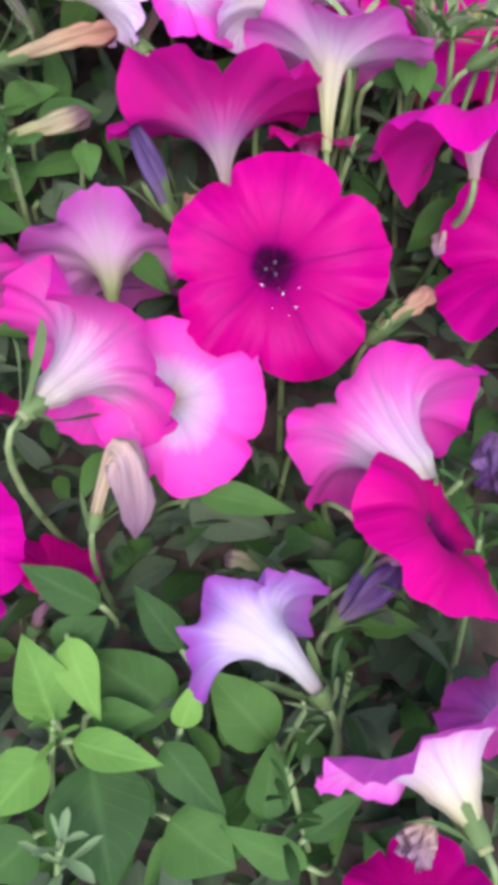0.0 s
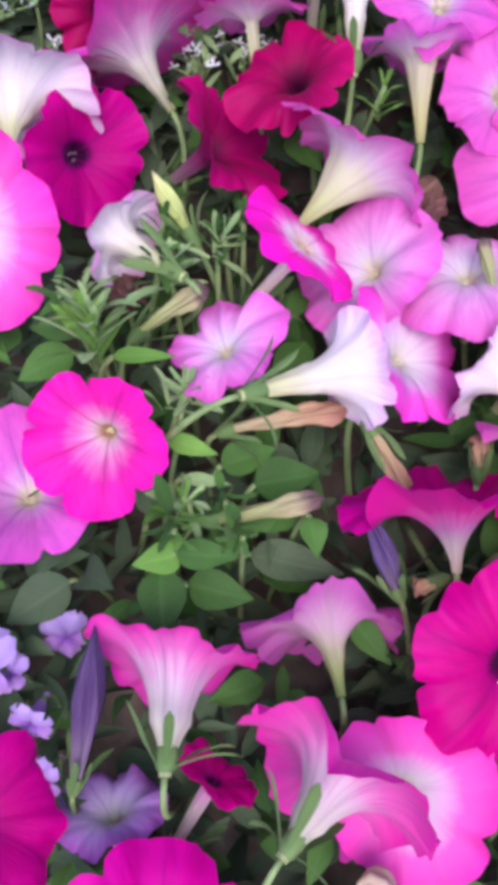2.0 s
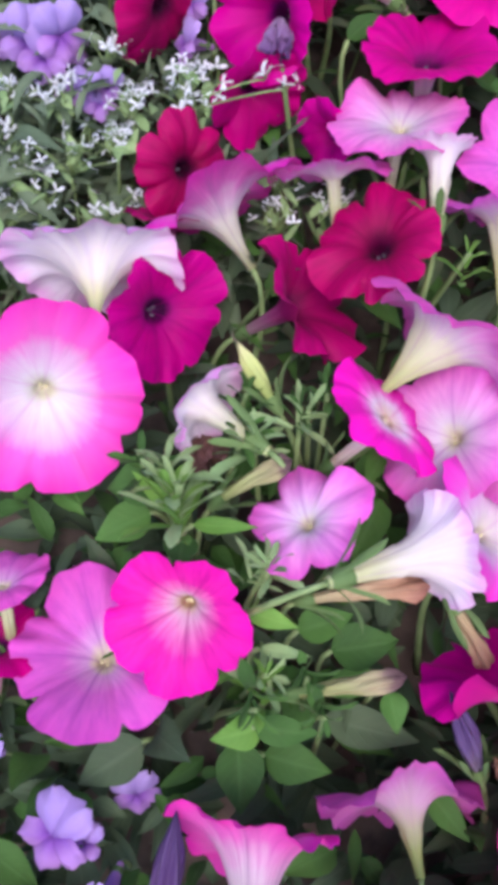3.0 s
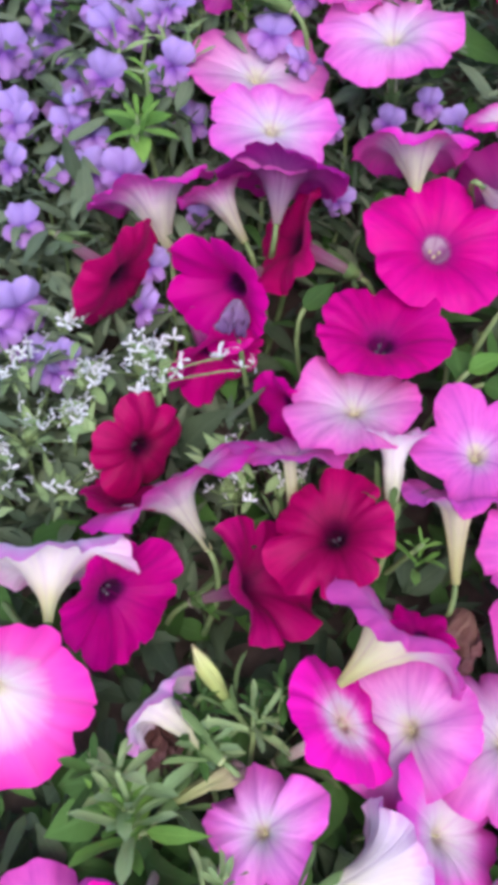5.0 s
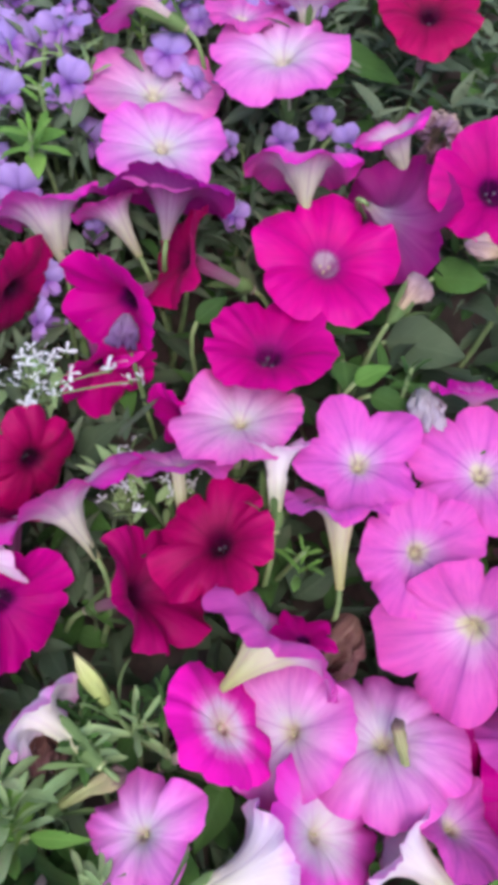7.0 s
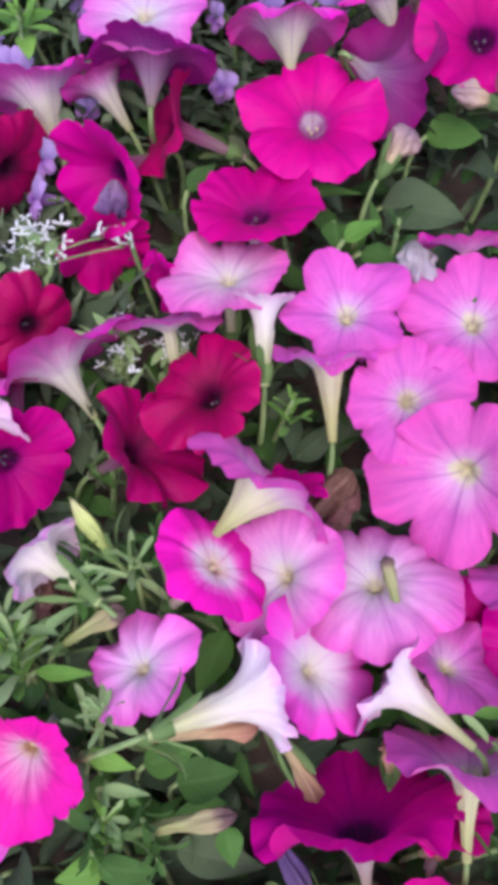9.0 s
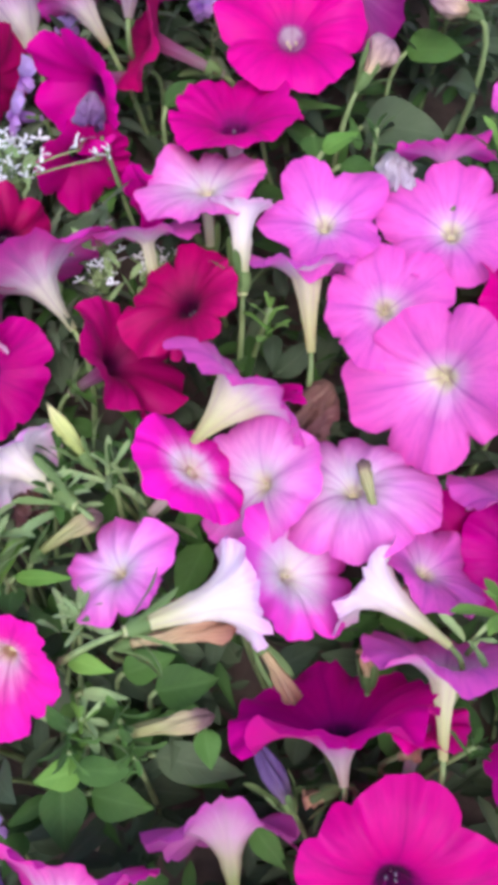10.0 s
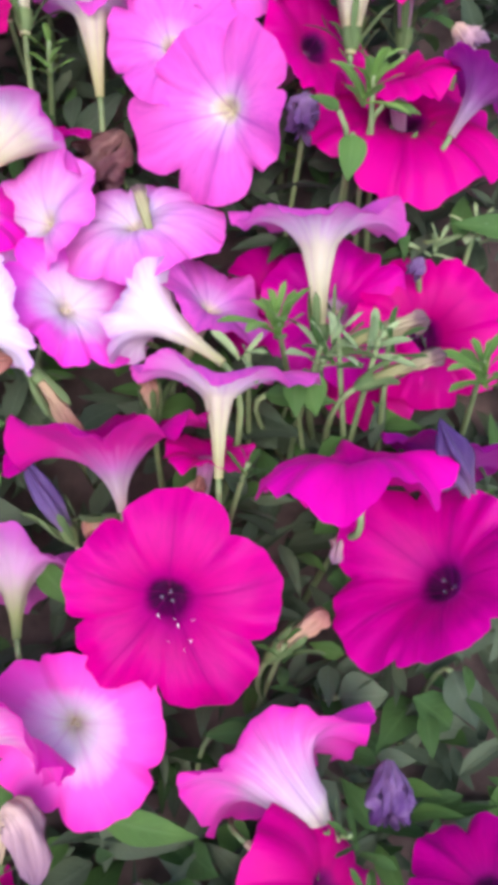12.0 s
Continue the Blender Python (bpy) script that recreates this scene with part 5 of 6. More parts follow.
leafat((0.0291, -0.2319, 0.2662), (0.0058, -0.2102, 0.2777), seed=361, green="leaf", width=0.0242)
leafat((0.0393, -0.2687, 0.2577), (0.0106, -0.2574, 0.2633), seed=444, green="leaf", width=0.0146)
leafat((0.0258, -0.2553, 0.2629), (0.0283, -0.2337, 0.2751), seed=661, green="leaf", width=0.0176)
leafat((0.0384, -0.2615, 0.2637), (0.0592, -0.2486, 0.2716), seed=259, green="leaf", width=0.0113)
leafat((0.0027, -0.1565, 0.3079), (0.0381, -0.1635, 0.3050), seed=81, green="leaf", width=0.0134)
leafat((0.0583, -0.1866, 0.2945), (0.0407, -0.1790, 0.2983), seed=536, green="leaf", width=0.0099)
leafat((-0.0222, -0.0728, 0.3466), (-0.0077, -0.0886, 0.3407), seed=831, green="leaf", width=0.0119)
leafat((-0.0193, -0.2428, 0.2667), (-0.0107, -0.2545, 0.2603), seed=750, green="leaf", width=0.0123)
leafat((-0.0067, -0.2531, 0.2532), (0.0163, -0.2674, 0.2458), seed=468, green="leaf", width=0.0288)
leafat((-0.0510, -0.2587, 0.2568), (-0.0675, -0.2708, 0.2495), seed=872, green="leaf", width=0.0225)
leafat((-0.0022, -0.2301, 0.2763), (0.0037, -0.2177, 0.2894), seed=128, green="bright", width=0.0113)
leafat((0.0459, -0.1308, 0.3216), (0.0625, -0.1284, 0.3234), seed=128, green="leaf", width=0.0083)
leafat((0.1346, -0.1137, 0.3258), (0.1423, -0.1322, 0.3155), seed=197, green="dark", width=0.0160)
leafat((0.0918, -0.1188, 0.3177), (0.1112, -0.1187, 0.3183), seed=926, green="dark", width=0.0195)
leafat((0.0569, -0.1321, 0.3232), (0.0402, -0.1327, 0.3224), seed=983, green="leaf", width=0.0087)
leafat((0.1054, 0.0465, 0.4532), (0.1024, 0.0329, 0.4415), seed=104, green="leaf", width=0.0124)
leafat((0.1004, 0.0537, 0.4591), (0.0897, 0.0595, 0.4621), seed=797, green="leaf", width=0.0077)
leafat((0.1175, 0.0546, 0.4601), (0.1315, 0.0497, 0.4577), seed=330, green="leaf", width=0.0064)
leafat((0.0790, -0.0280, 0.4005), (0.0791, -0.0418, 0.3927), seed=659, green="leaf", width=0.0097)
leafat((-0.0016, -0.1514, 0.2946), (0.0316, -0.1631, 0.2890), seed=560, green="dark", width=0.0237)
leafat((-0.0862, -0.0588, 0.3724), (-0.1047, -0.0645, 0.3727), seed=923, green="bright", width=0.0137)
leafat((-0.0886, -0.0595, 0.3739), (-0.0649, -0.0612, 0.3737), seed=839, green="leaf", width=0.0128)
leafat((-0.0947, -0.0622, 0.3662), (-0.0931, -0.0848, 0.3535), seed=724, green="leaf", width=0.0199)
leafat((-0.0926, -0.0251, 0.3972), (-0.0731, -0.0305, 0.3947), seed=125, green="bright", width=0.0088)
leafat((-0.0874, -0.0346, 0.3860), (-0.0684, -0.0371, 0.3852), seed=501, green="grey", width=0.0059)
leafat((-0.0394, -0.0467, 0.3785), (-0.0365, -0.0600, 0.3712), seed=322, green="leaf", width=0.0117)
leafat((-0.1325, -0.0574, 0.3479), (-0.1572, -0.0718, 0.3390), seed=617, green="dark", width=0.0211)
leafat((-0.0849, -0.0646, 0.3592), (-0.0594, -0.0697, 0.3570), seed=138, green="leaf", width=0.0170)
leafat((-0.0598, -0.0300, 0.3754), (-0.0337, -0.0262, 0.3783), seed=438, green="leaf", width=0.0196)
leafat((-0.0730, -0.0243, 0.3802), (-0.0513, -0.0187, 0.3840), seed=910, green="leaf", width=0.0153)
leafat((-0.0616, -0.0479, 0.3533), (-0.0240, -0.0552, 0.3502), seed=728, green="dark", width=0.0178)
leafat((-0.1177, 0.0045, 0.4020), (-0.1193, -0.0066, 0.3940), seed=879, green="leaf", width=0.0159)
leafat((-0.1242, 0.0203, 0.4159), (-0.1482, 0.0165, 0.4131), seed=499, green="leaf", width=0.0241)
leafat((-0.1313, 0.0121, 0.4051), (-0.1529, 0.0024, 0.3990), seed=469, green="leaf", width=0.0177)
leafat((-0.1132, 0.0003, 0.4150), (-0.0888, -0.0014, 0.4167), seed=7, green="bright", width=0.0071)
leafat((-0.1206, 0.0039, 0.4187), (-0.1364, 0.0147, 0.4284), seed=684, green="bright", width=0.0071)
leafat((0.0132, 0.1574, 0.5011), (0.0292, 0.1627, 0.5065), seed=656, green="bright", width=0.0102)
leafat((0.0211, 0.1565, 0.4948), (0.0404, 0.1476, 0.4903), seed=918, green="leaf", width=0.0148)
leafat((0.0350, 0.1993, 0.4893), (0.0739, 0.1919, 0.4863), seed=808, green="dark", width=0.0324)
leafat((0.0541, 0.2129, 0.5175), (0.0803, 0.2106, 0.5169), seed=61, green="leaf", width=0.0223)
leafat((0.0095, 0.1713, 0.5008), (0.0116, 0.1578, 0.4932), seed=388, green="leaf", width=0.0150)
leafat((-0.0098, 0.1869, 0.5050), (0.0229, 0.1843, 0.5065), seed=660, green="leaf", width=0.0076)
leafat((-0.0556, 0.1859, 0.5092), (-0.0420, 0.1949, 0.5166), seed=352, green="leaf", width=0.0105)
leafat((0.0032, 0.3137, 0.5769), (0.0414, 0.2976, 0.5689), seed=452, green="leaf", width=0.0222)
leafat((0.0070, 0.2692, 0.5559), (0.0256, 0.2641, 0.5536), seed=45, green="leaf", width=0.0134)
leafat((-0.1300, 0.2503, 0.5573), (-0.1146, 0.2504, 0.5618), seed=353, green="bright", width=0.0091)
leafat((-0.1305, 0.2491, 0.5566), (-0.1458, 0.2525, 0.5621), seed=354, green="leaf", width=0.0081)
leafat((-0.1297, 0.2454, 0.5546), (-0.1264, 0.2332, 0.5478), seed=413, green="bright", width=0.0101)
shoot((-0.0406, -0.2384, 0.2865), (-0.0392, -0.2349, 0.3005), seed=672, n=8, green="bright", size=0.0108)
shoot((-0.0385, -0.2732, 0.2649), (-0.0373, -0.2648, 0.2797), seed=451, n=8, green="grey", size=0.0168)
shoot((0.0318, -0.2673, 0.2643), (0.0325, -0.2467, 0.2899), seed=119, n=10, green="leaf", size=0.0135)
shoot((0.0514, -0.2320, 0.2867), (0.0523, -0.2220, 0.3044), seed=134, n=7, green="leaf", size=0.0155)
shoot((0.0966, -0.1930, 0.3160), (0.0937, -0.1879, 0.3288), seed=42, n=7, green="leaf", size=0.0146)
shoot((0.0400, -0.2401, 0.2719), (0.0388, -0.2288, 0.2882), seed=886, n=5, green="grey", size=0.0112)
shoot((0.0380, -0.1059, 0.3374), (0.0339, -0.1015, 0.3418), seed=425, n=5, green="dark", size=0.0125)
shoot((-0.1168, -0.0072, 0.4126), (-0.1203, 0.0034, 0.4305), seed=969, n=14, green="bright", open_by=0.75, size=0.0208)
shoot((-0.0780, 0.0287, 0.4360), (-0.0717, 0.0306, 0.4472), seed=702, n=9, green="grey", open_by=1.0, size=0.0158)
shoot((-0.0634, 0.0376, 0.4394), (-0.0645, 0.0379, 0.4475), seed=75, n=7, green="leaf", size=0.0128)
shoot((-0.0954, -0.0208, 0.4056), (-0.0845, -0.0150, 0.4171), seed=897, n=10, green="grey", size=0.0148)
shoot((-0.0867, -0.0559, 0.3758), (-0.0850, -0.0465, 0.3903), seed=571, n=9, green="bright", size=0.0152)
shoot((-0.0991, 0.0270, 0.4344), (-0.0943, 0.0256, 0.4417), seed=32, n=8, green="leaf", size=0.0148)
shoot((-0.0724, -0.0403, 0.3892), (-0.0702, -0.0472, 0.3894), seed=48, n=6, green="leaf", size=0.0144)
shoot((-0.1280, 0.2423, 0.5549), (-0.1287, 0.2408, 0.5660), seed=463, n=10, green="bright", open_by=1.1, size=0.0175)
shoot((0.0356, 0.1504, 0.4977), (0.0356, 0.1554, 0.5126), seed=406, n=9, green="leaf", size=0.0145)
shoot((-0.0127, 0.0840, 0.4590), (-0.0106, 0.0884, 0.4735), seed=1, n=9, green="bright", size=0.0137)
shoot((-0.1295, 0.2646, 0.5674), (-0.1265, 0.2614, 0.5777), seed=193, n=5, green="bright", size=0.0114)
shoot((0.0730, -0.0232, 0.4130), (0.0728, -0.0197, 0.4250), seed=275, n=14, green="bright", open_by=0.7, size=0.0189)
shoot((0.1086, 0.0504, 0.4595), (0.1119, 0.0530, 0.4731), seed=95, n=15, green="bright", open_by=0.8, size=0.0207)
shoot((0.0951, -0.0323, 0.4065), (0.0889, -0.0279, 0.4168), seed=198, n=7, green="leaf", size=0.0154)
shoot((0.1160, -0.0285, 0.4072), (0.1134, -0.0244, 0.4175), seed=838, n=8, green="leaf", size=0.0154)
shoot((0.1479, -0.0413, 0.4010), (0.1450, -0.0377, 0.4149), seed=158, n=14, green="bright", open_by=0.8, size=0.0187)
shoot((0.1418, 0.0395, 0.3972), (0.1446, 0.0398, 0.4076), seed=748, n=8, green="grey", size=0.0149)
shoot((0.1633, 0.0430, 0.3998), (0.1602, 0.0450, 0.4115), seed=321, n=7, green="grey", size=0.0158)
shoot((0.0585, -0.0613, 0.3791), (0.0610, -0.0573, 0.3875), seed=605, n=7, green="leaf", size=0.0125)
shoot((0.0702, -0.1156, 0.3368), (0.0715, -0.1098, 0.3482), seed=91, n=7, green="leaf", size=0.0145)
shoot((0.0935, -0.1752, 0.3220), (0.0894, -0.1707, 0.3343), seed=67, n=6, green="leaf", size=0.0132)
shoot((0.0583, -0.0254, 0.4074), (0.0626, -0.0279, 0.4141), seed=872, n=5, green="grey", size=0.0114)
shoot((0.0849, 0.1407, 0.5017), (0.0862, 0.1418, 0.5163), seed=219, n=10, green="bright", open_by=0.6, size=0.0175)
shoot((0.0926, 0.1332, 0.4917), (0.0893, 0.1352, 0.5007), seed=608, n=6, green="leaf", size=0.0141)
lavender((-0.1627, -0.0943, 0.3502), seed=535, across=0.0304)
lavender((-0.1943, -0.0703, 0.3648), seed=67, across=0.0247)
lavender((-0.2076, 0.1788, 0.5108), seed=495, across=0.0225)
lavender((-0.1834, 0.1679, 0.5094), seed=253, across=0.0232)
lavender((-0.1719, 0.1785, 0.5117), seed=548, across=0.0212)
lavender((-0.1587, 0.1556, 0.4971), seed=231, across=0.0187)
lavender((-0.2117, 0.1438, 0.4850), seed=860, across=0.0188)
lavender((-0.1346, -0.0744, 0.3300), seed=318, across=0.0215)
lavender((-0.1411, -0.1121, 0.3388), seed=232, across=0.0193)
lavender((-0.1508, -0.0937, 0.3429), seed=699, across=0.0147)
lavender((-0.1374, -0.1274, 0.3243), seed=672, across=0.0164)
lavender((-0.1899, 0.2780, 0.5772), seed=900, across=0.0276)
lavender((-0.2029, 0.2788, 0.5753), seed=565, across=0.0202)
lavender((-0.1859, 0.2506, 0.5559), seed=378, across=0.0199)
lavender((-0.2014, 0.2313, 0.5446), seed=128, across=0.0221)
lavender((-0.1863, 0.2325, 0.5457), seed=547, across=0.0184)
lavender((-0.1671, 0.2333, 0.5427), seed=146, across=0.0174)
lavender((-0.1774, 0.2081, 0.5322), seed=61, across=0.0205)
lavender((-0.1428, 0.2884, 0.5844), seed=116, across=0.0214)
lavender((-0.1157, 0.2709, 0.5753), seed=64, across=0.0199)
lavender((-0.0720, 0.2883, 0.5844), seed=112, across=0.0240)
lavender((-0.0569, 0.2752, 0.5774), seed=688, across=0.0175)
lavender((-0.1353, 0.2316, 0.5426), seed=69, across=0.0223)
lavender((-0.1886, 0.1734, 0.5123), seed=106, across=0.0247)
lavender((-0.1737, 0.1706, 0.5152), seed=526, across=0.0244)
lavender((-0.1704, 0.1590, 0.5008), seed=871, across=0.0211)
lavender((-0.1563, 0.1591, 0.5012), seed=294, across=0.0141)
lavender((-0.1242, 0.2008, 0.5176), seed=829, across=0.0185)
lavender((-0.1566, 0.2593, 0.5616), seed=116, across=0.0125)
lavender((-0.1204, 0.2957, 0.5872), seed=686, across=0.0204)
lavender((-0.2098, 0.2979, 0.5859), seed=200, across=0.0204)
lavender((-0.1792, 0.2980, 0.5868), seed=43, across=0.0204)
lavender((-0.1492, 0.2943, 0.5856), seed=325, across=0.0206)
lavender((-0.1185, 0.2978, 0.5904), seed=108, across=0.0206)
lavender((-0.0542, 0.2985, 0.5647), seed=173, across=0.0165)
lavender((-0.0185, 0.2588, 0.5573), seed=428, across=0.0156)
lavender((0.0009, 0.2699, 0.5621), seed=827, across=0.0158)
lavender((0.0142, 0.2629, 0.5565), seed=285, across=0.0158)
lavender((-0.0408, 0.2326, 0.5339), seed=208, across=0.0156)
lavender((-0.1022, 0.2237, 0.5291), seed=606, across=0.0128)
lavender((-0.1271, 0.1842, 0.5082), seed=316, across=0.0197)
lavender((-0.1240, 0.2079, 0.5196), seed=171, across=0.0151)
lavender((-0.0368, 0.3095, 0.5934), seed=274, across=0.0186)
lavender((-0.0580, 0.3079, 0.5918), seed=726, across=0.0159)
lavender((-0.0438, 0.2598, 0.5531), seed=769, across=0.0131)
white_sprig((-0.1423, 0.1489, 0.5018), seed=769, n=11, spread=0.0103, size=0.0062)
white_sprig((-0.1218, 0.1539, 0.5073), seed=312, n=12, spread=0.0115, size=0.0062)
white_sprig((-0.1551, 0.1678, 0.5122), seed=149, n=7, spread=0.0070, size=0.0058)
white_sprig((-0.1170, 0.1483, 0.5002), seed=572, n=7, spread=0.0074, size=0.0058)
white_sprig((-0.0909, 0.1544, 0.5104), seed=236, n=2, leaves=0, spread=0.0032, size=0.0082, origin=(-0.1290, 0.1480, 0.4960))
white_sprig((-0.0817, 0.1503, 0.5084), seed=576, n=3, leaves=0, spread=0.0032, size=0.0075, origin=(-0.1290, 0.1470, 0.4950))
white_sprig((-0.1752, 0.1542, 0.5019), seed=726, n=11, spread=0.0116, size=0.0063)
white_sprig((-0.1969, 0.1575, 0.5011), seed=66, n=9, spread=0.0105, size=0.0058)
white_sprig((-0.1925, 0.1336, 0.4858), seed=496, n=8, leaves=10, spread=0.0127, size=0.0055)
white_sprig((-0.1687, 0.1314, 0.4892), seed=199, n=9, leaves=12, spread=0.0125, size=0.0055)
white_sprig((-0.1485, 0.1356, 0.4922), seed=769, n=11, leaves=10, spread=0.0091, size=0.0055)
white_sprig((-0.1847, 0.1205, 0.4767), seed=916, n=7, leaves=12, spread=0.0126, size=0.0050)
white_sprig((-0.1548, 0.1158, 0.4728), seed=919, n=7, leaves=12, spread=0.0103, size=0.0050)
white_sprig((-0.0833, 0.1187, 0.4685), seed=128, n=9, leaves=8, spread=0.0105, size=0.0044)
white_sprig((-0.0623, 0.1229, 0.4715), seed=698, n=9, leaves=8, spread=0.0094, size=0.0045)
white_sprig((-0.0859, 0.1332, 0.4766), seed=845, n=6, leaves=6, spread=0.0083, size=0.0045)
white_sprig((-0.2061, 0.1591, 0.5038), seed=670, n=9, spread=0.0116, size=0.0063)
white_sprig((-0.1988, 0.1116, 0.4692), seed=563, n=7, leaves=8, spread=0.0092, size=0.0055)
white_sprig((-0.2050, 0.0983, 0.4595), seed=563, n=6, leaves=8, spread=0.0092, size=0.0055)
white_sprig((-0.2056, 0.1440, 0.4913), seed=925, n=8, leaves=8, spread=0.0104, size=0.0056)
shoot((-0.1180, -0.0025, 0.4152), (-0.1185, 0.0045, 0.4312), seed=154, n=14, green="grey", open_by=0.75, size=0.0230)
shoot((-0.0944, 0.0200, 0.4286), (-0.0915, 0.0223, 0.4400), seed=599, n=10, green="grey", open_by=0.9, size=0.0180)
shoot((-0.0830, -0.0178, 0.4076), (-0.0846, -0.0171, 0.4160), seed=552, n=10, green="grey", open_by=0.9, size=0.0145)
shoot((-0.0908, -0.0466, 0.3829), (-0.0841, -0.0461, 0.3884), seed=402, n=8, green="grey", size=0.0142)
shoot((-0.0733, 0.0274, 0.4333), (-0.0743, 0.0346, 0.4434), seed=182, n=9, green="leaf", open_by=0.7, size=0.0159)
shoot((-0.1311, 0.0156, 0.4210), (-0.1325, 0.0164, 0.4314), seed=526, n=9, green="leaf", open_by=1.0, size=0.0193)
shoot((-0.0671, 0.0421, 0.4378), (-0.0659, 0.0418, 0.4457), seed=212, n=7, green="leaf", open_by=0.7, size=0.0130)
shoot((-0.0910, -0.0473, 0.3848), (-0.0881, -0.0582, 0.3867), seed=812, n=8, green="leaf", size=0.0165)
shoot((-0.0662, -0.0511, 0.3833), (-0.0641, -0.0592, 0.3848), seed=715, n=7, green="leaf", size=0.0154)
shoot((-0.0954, 0.0304, 0.4344), (-0.0939, 0.0374, 0.4484), seed=1, n=9, green="leaf", open_by=0.8, size=0.0147)
shoot((-0.1215, 0.0065, 0.4202), (-0.1235, 0.0147, 0.4368), seed=508, n=12, green="grey", open_by=1.0, size=0.0206)
lavender((-0.1188, 0.2750, 0.5686), seed=926, across=0.0215)
lavender((-0.1071, 0.2647, 0.5521), seed=494, across=0.0182)
lavender((-0.1388, 0.3376, 0.6003), seed=834, across=0.0196)
lavender((-0.1884, 0.3450, 0.5990), seed=546, across=0.0225)
lavender((-0.1075, 0.3456, 0.6087), seed=532, across=0.0161)
lavender((-0.1252, 0.3624, 0.6066), seed=81, across=0.0228)
lavender((-0.1648, 0.3343, 0.6037), seed=85, across=0.0217)
lavender((-0.1510, 0.2526, 0.5520), seed=313, across=0.0192)
lavender((-0.1591, 0.2532, 0.5541), seed=52, across=0.0214)
lavender((-0.0938, 0.3351, 0.5972), seed=71, across=0.0165)
lavender((-0.1760, 0.3650, 0.6107), seed=703, across=0.0203)
lavender((-0.1836, 0.2877, 0.5679), seed=142, across=0.0169)
lavender((-0.1143, 0.3550, 0.6168), seed=226, across=0.0153)
lavender((-0.0806, 0.3342, 0.5970), seed=419, across=0.0197)
lavender((-0.0640, 0.3274, 0.5916), seed=938, across=0.0214)
lavender((-0.0479, 0.3572, 0.6129), seed=1, across=0.0217)
lavender((-0.0007, 0.3357, 0.5962), seed=483, across=0.0231)
lavender((-0.0205, 0.3277, 0.5951), seed=36, across=0.0228)
lavender((-0.0505, 0.3748, 0.6167), seed=820, across=0.0168)
lavender((-0.0668, 0.3662, 0.6244), seed=346, across=0.0196)
shoot((-0.1426, 0.3305, 0.5901), (-0.1397, 0.3297, 0.6018), seed=890, n=7, green="bright", size=0.0205)
shoot((-0.1184, 0.3418, 0.5972), (-0.1109, 0.3410, 0.6090), seed=413, n=7, green="bright", size=0.0191)
shoot((-0.1499, 0.3340, 0.5919), (-0.1418, 0.3333, 0.6038), seed=669, n=7, green="leaf", size=0.0184)
shoot((-0.1166, 0.2689, 0.5562), (-0.1205, 0.2691, 0.5682), seed=170, n=7, green="leaf", size=0.0166)
shoot((-0.1754, 0.3089, 0.5771), (-0.1777, 0.3084, 0.5887), seed=225, n=7, green="leaf", size=0.0210)
shoot((-0.0842, 0.3064, 0.5783), (-0.0840, 0.3061, 0.5901), seed=643, n=7, green="bright", size=0.0195)
shoot((-0.1538, 0.3038, 0.5748), (-0.1468, 0.3035, 0.5868), seed=838, n=7, green="leaf", size=0.0142)
shoot((-0.1186, 0.3007, 0.5740), (-0.1197, 0.3004, 0.5858), seed=797, n=7, green="grey", size=0.0143)
shoot((-0.1292, 0.2952, 0.5706), (-0.1280, 0.2950, 0.5826), seed=570, n=7, green="grey", size=0.0139)
shoot((-0.1110, 0.2824, 0.5640), (-0.1068, 0.2825, 0.5761), seed=182, n=7, green="grey", size=0.0162)
shoot((-0.0991, 0.3280, 0.5900), (-0.0921, 0.3274, 0.6019), seed=42, n=7, green="grey", size=0.0195)
shoot((-0.1160, 0.2916, 0.5690), (-0.1213, 0.2914, 0.5808), seed=955, n=7, green="grey", size=0.0176)
shoot((-0.1502, 0.3262, 0.5875), (-0.1513, 0.3255, 0.5991), seed=732, n=7, green="grey", size=0.0177)
shoot((-0.1449, 0.2842, 0.5640), (-0.1402, 0.2842, 0.5761), seed=259, n=7, green="grey", size=0.0199)
bud((0.0547, -0.1670, 0.3114), (0.0708, -0.1826, 0.3071), seed=20, kind="brown", sepals=False, width=0.0079)
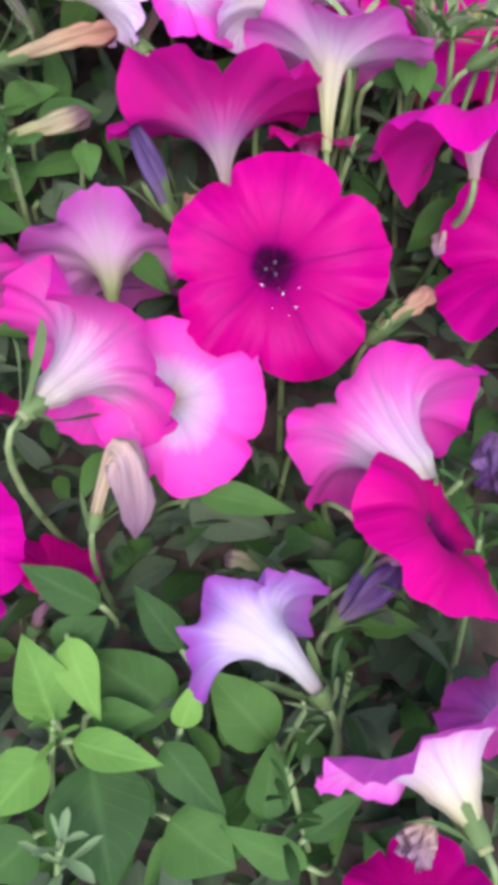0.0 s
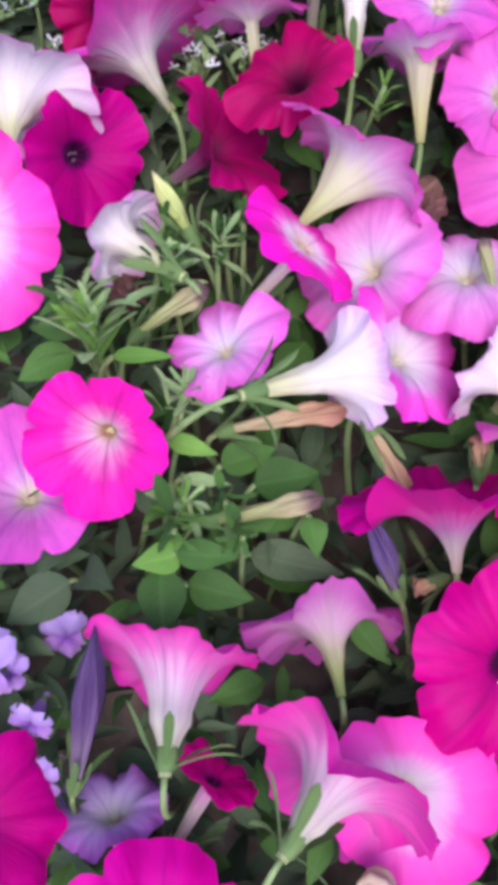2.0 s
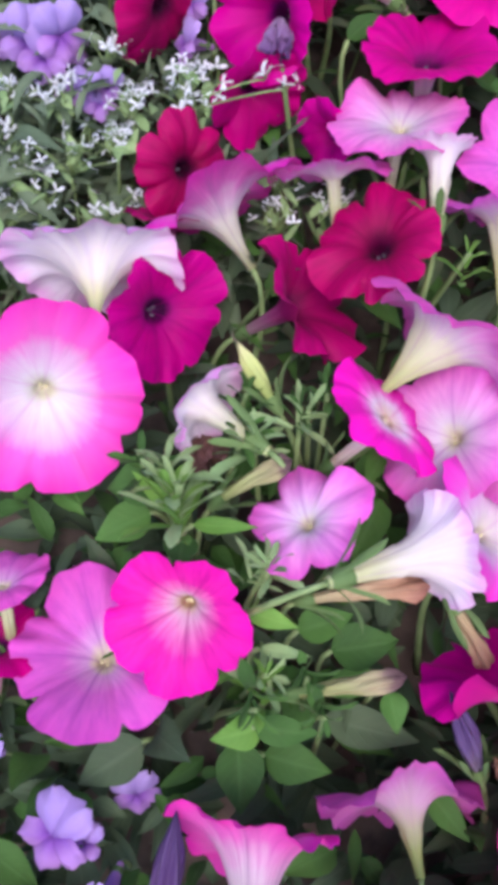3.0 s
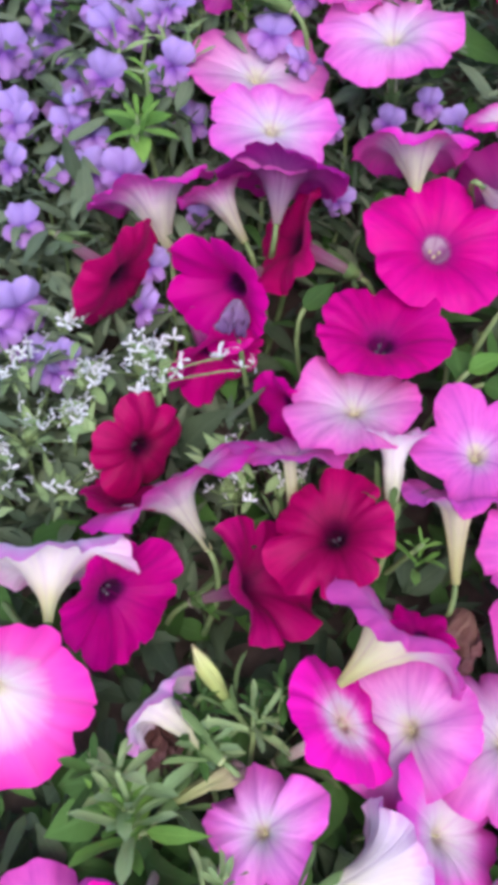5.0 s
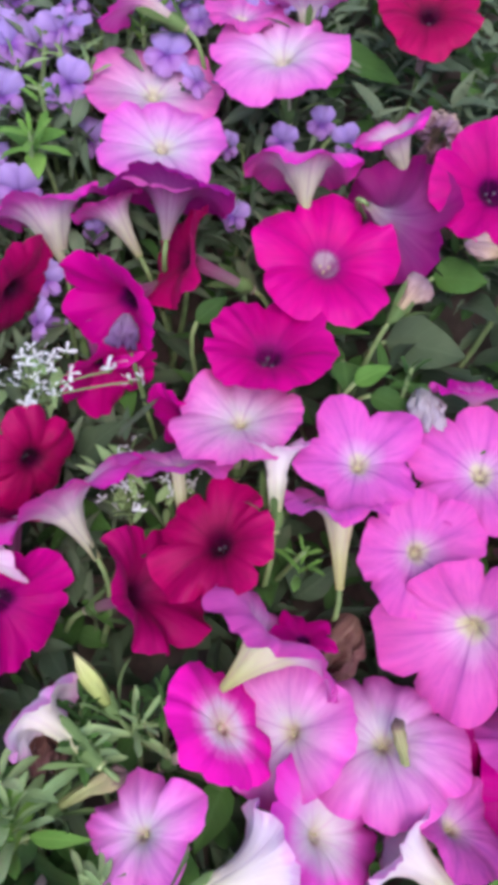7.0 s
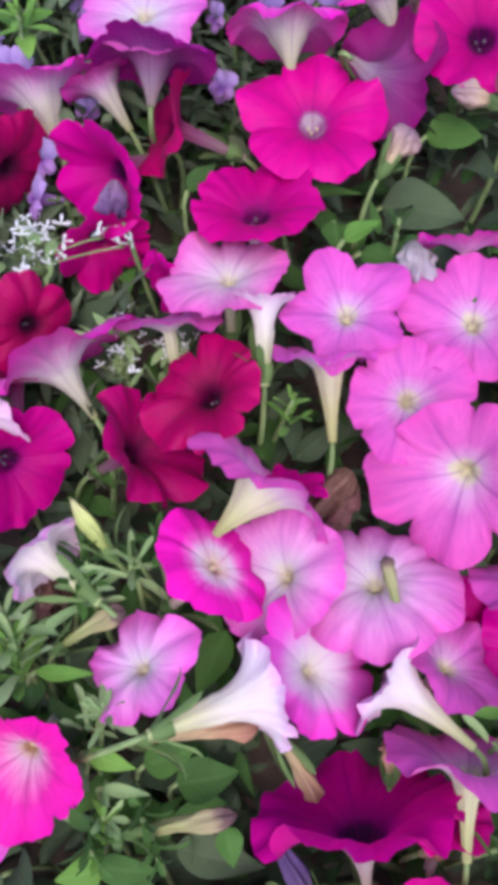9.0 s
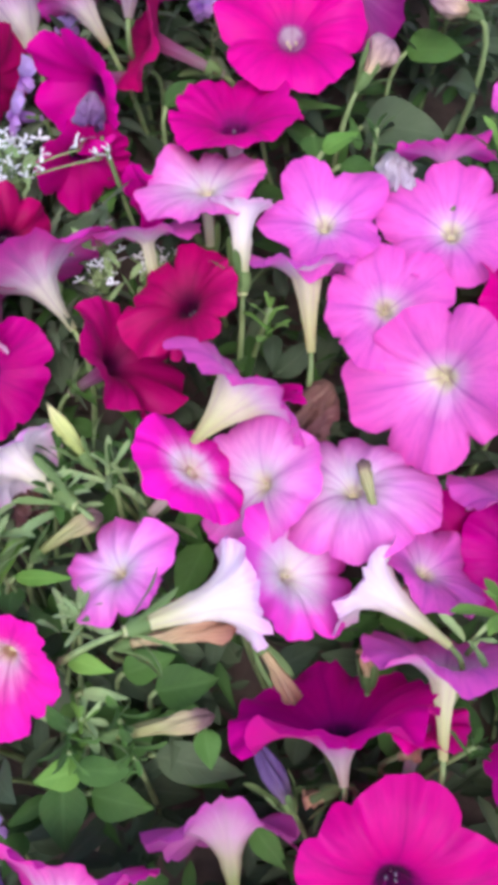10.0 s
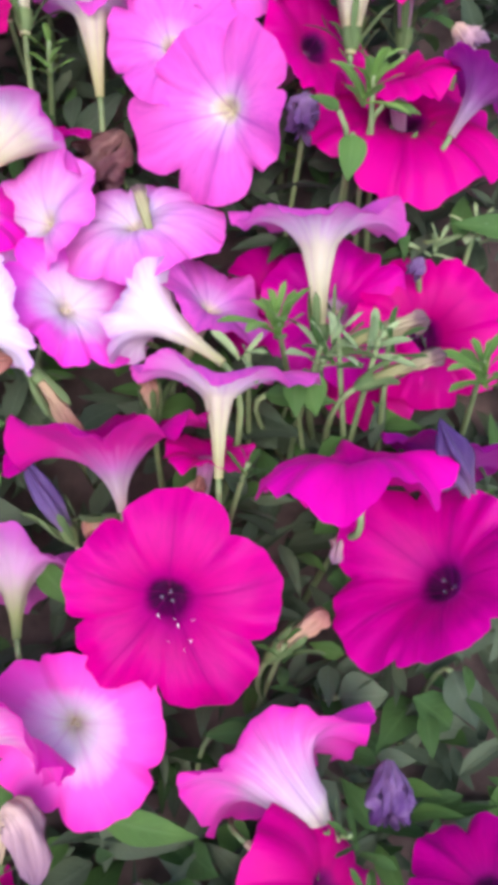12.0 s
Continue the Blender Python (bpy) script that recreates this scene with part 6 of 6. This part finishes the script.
crumple((0.0759, -0.2619, 0.2706), seed=725, kind="mauve", across=0.0143)
bud((0.0357, -0.0540, 0.3666), (0.0440, -0.0535, 0.3711), seed=507, kind="brown", sepals=False, width=0.0077)
shoot((0.0871, -0.0309, 0.4031), (0.0947, -0.0246, 0.4188), seed=939, n=11, green="grey", open_by=0.8, size=0.0176)
shoot((0.1040, -0.0266, 0.4060), (0.1093, -0.0273, 0.4178), seed=418, n=9, green="grey", open_by=0.8, size=0.0166)
leafat((0.0846, -0.0244, 0.3987), (0.0870, -0.0384, 0.3888), seed=810, green="leaf", width=0.0128)
leafat((0.0683, -0.0287, 0.3918), (0.0959, -0.0330, 0.3901), seed=405, green="leaf", width=0.0112)


# ---- more of the small lipped flowers, loosely strewn ----
rng = random.Random(11)
for cx, cy, count in ((-0.187, 0.262, 2), (-0.160, 0.285, 3), (-0.205, 0.305, 2), (-0.175, 0.318, 3), (-0.130, 0.310, 3), (-0.150, 0.232, 2), (-0.085, 0.318, 2)):
    for i in range(count):
        x, y = cx + rng.gauss(0, 0.011), cy + rng.gauss(0, 0.012)
        p = Vector((x, y, bed(x, y) + rng.uniform(-0.016, 0.004)))
        if not before_face(p):
            lavender(p, seed=1000 + rng.randrange(900), across=rng.uniform(0.016, 0.023))


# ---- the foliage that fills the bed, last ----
# lowest layer of leaves, its dark colour carries the shade below the flowers
foliage("dark_foliage", "dense petunia leaves under the flowers, coloured dark for shade", LEAF_DARK, 8500, -0.10, -0.04, (0.015, 0.034), 1)
foliage("green_foliage", "green petunia leaves between the flowers of the bed", LEAF, 2600, -0.065, -0.03, (0.014, 0.030), 2, clear=(-0.34, -0.11, 0.14, 0.52))
foliage("fine_foliage", "fine grey-green leaves among the small bedding flowers, colour darkened for shade", LEAF_FINE, 6500, -0.06, 0.0, (0.010, 0.027), 3, (-0.34, -0.085, 0.10, 0.52), (0.13, 0.34))
foliage("fine_foliage", "slender grey-green leaves behind the petunia flowers, colour darkened for shade", LEAF_FINE, 1900, -0.06, -0.012, (0.010, 0.026), 4, (-0.085, 0.10, 0.225, 0.52), (0.13, 0.34))
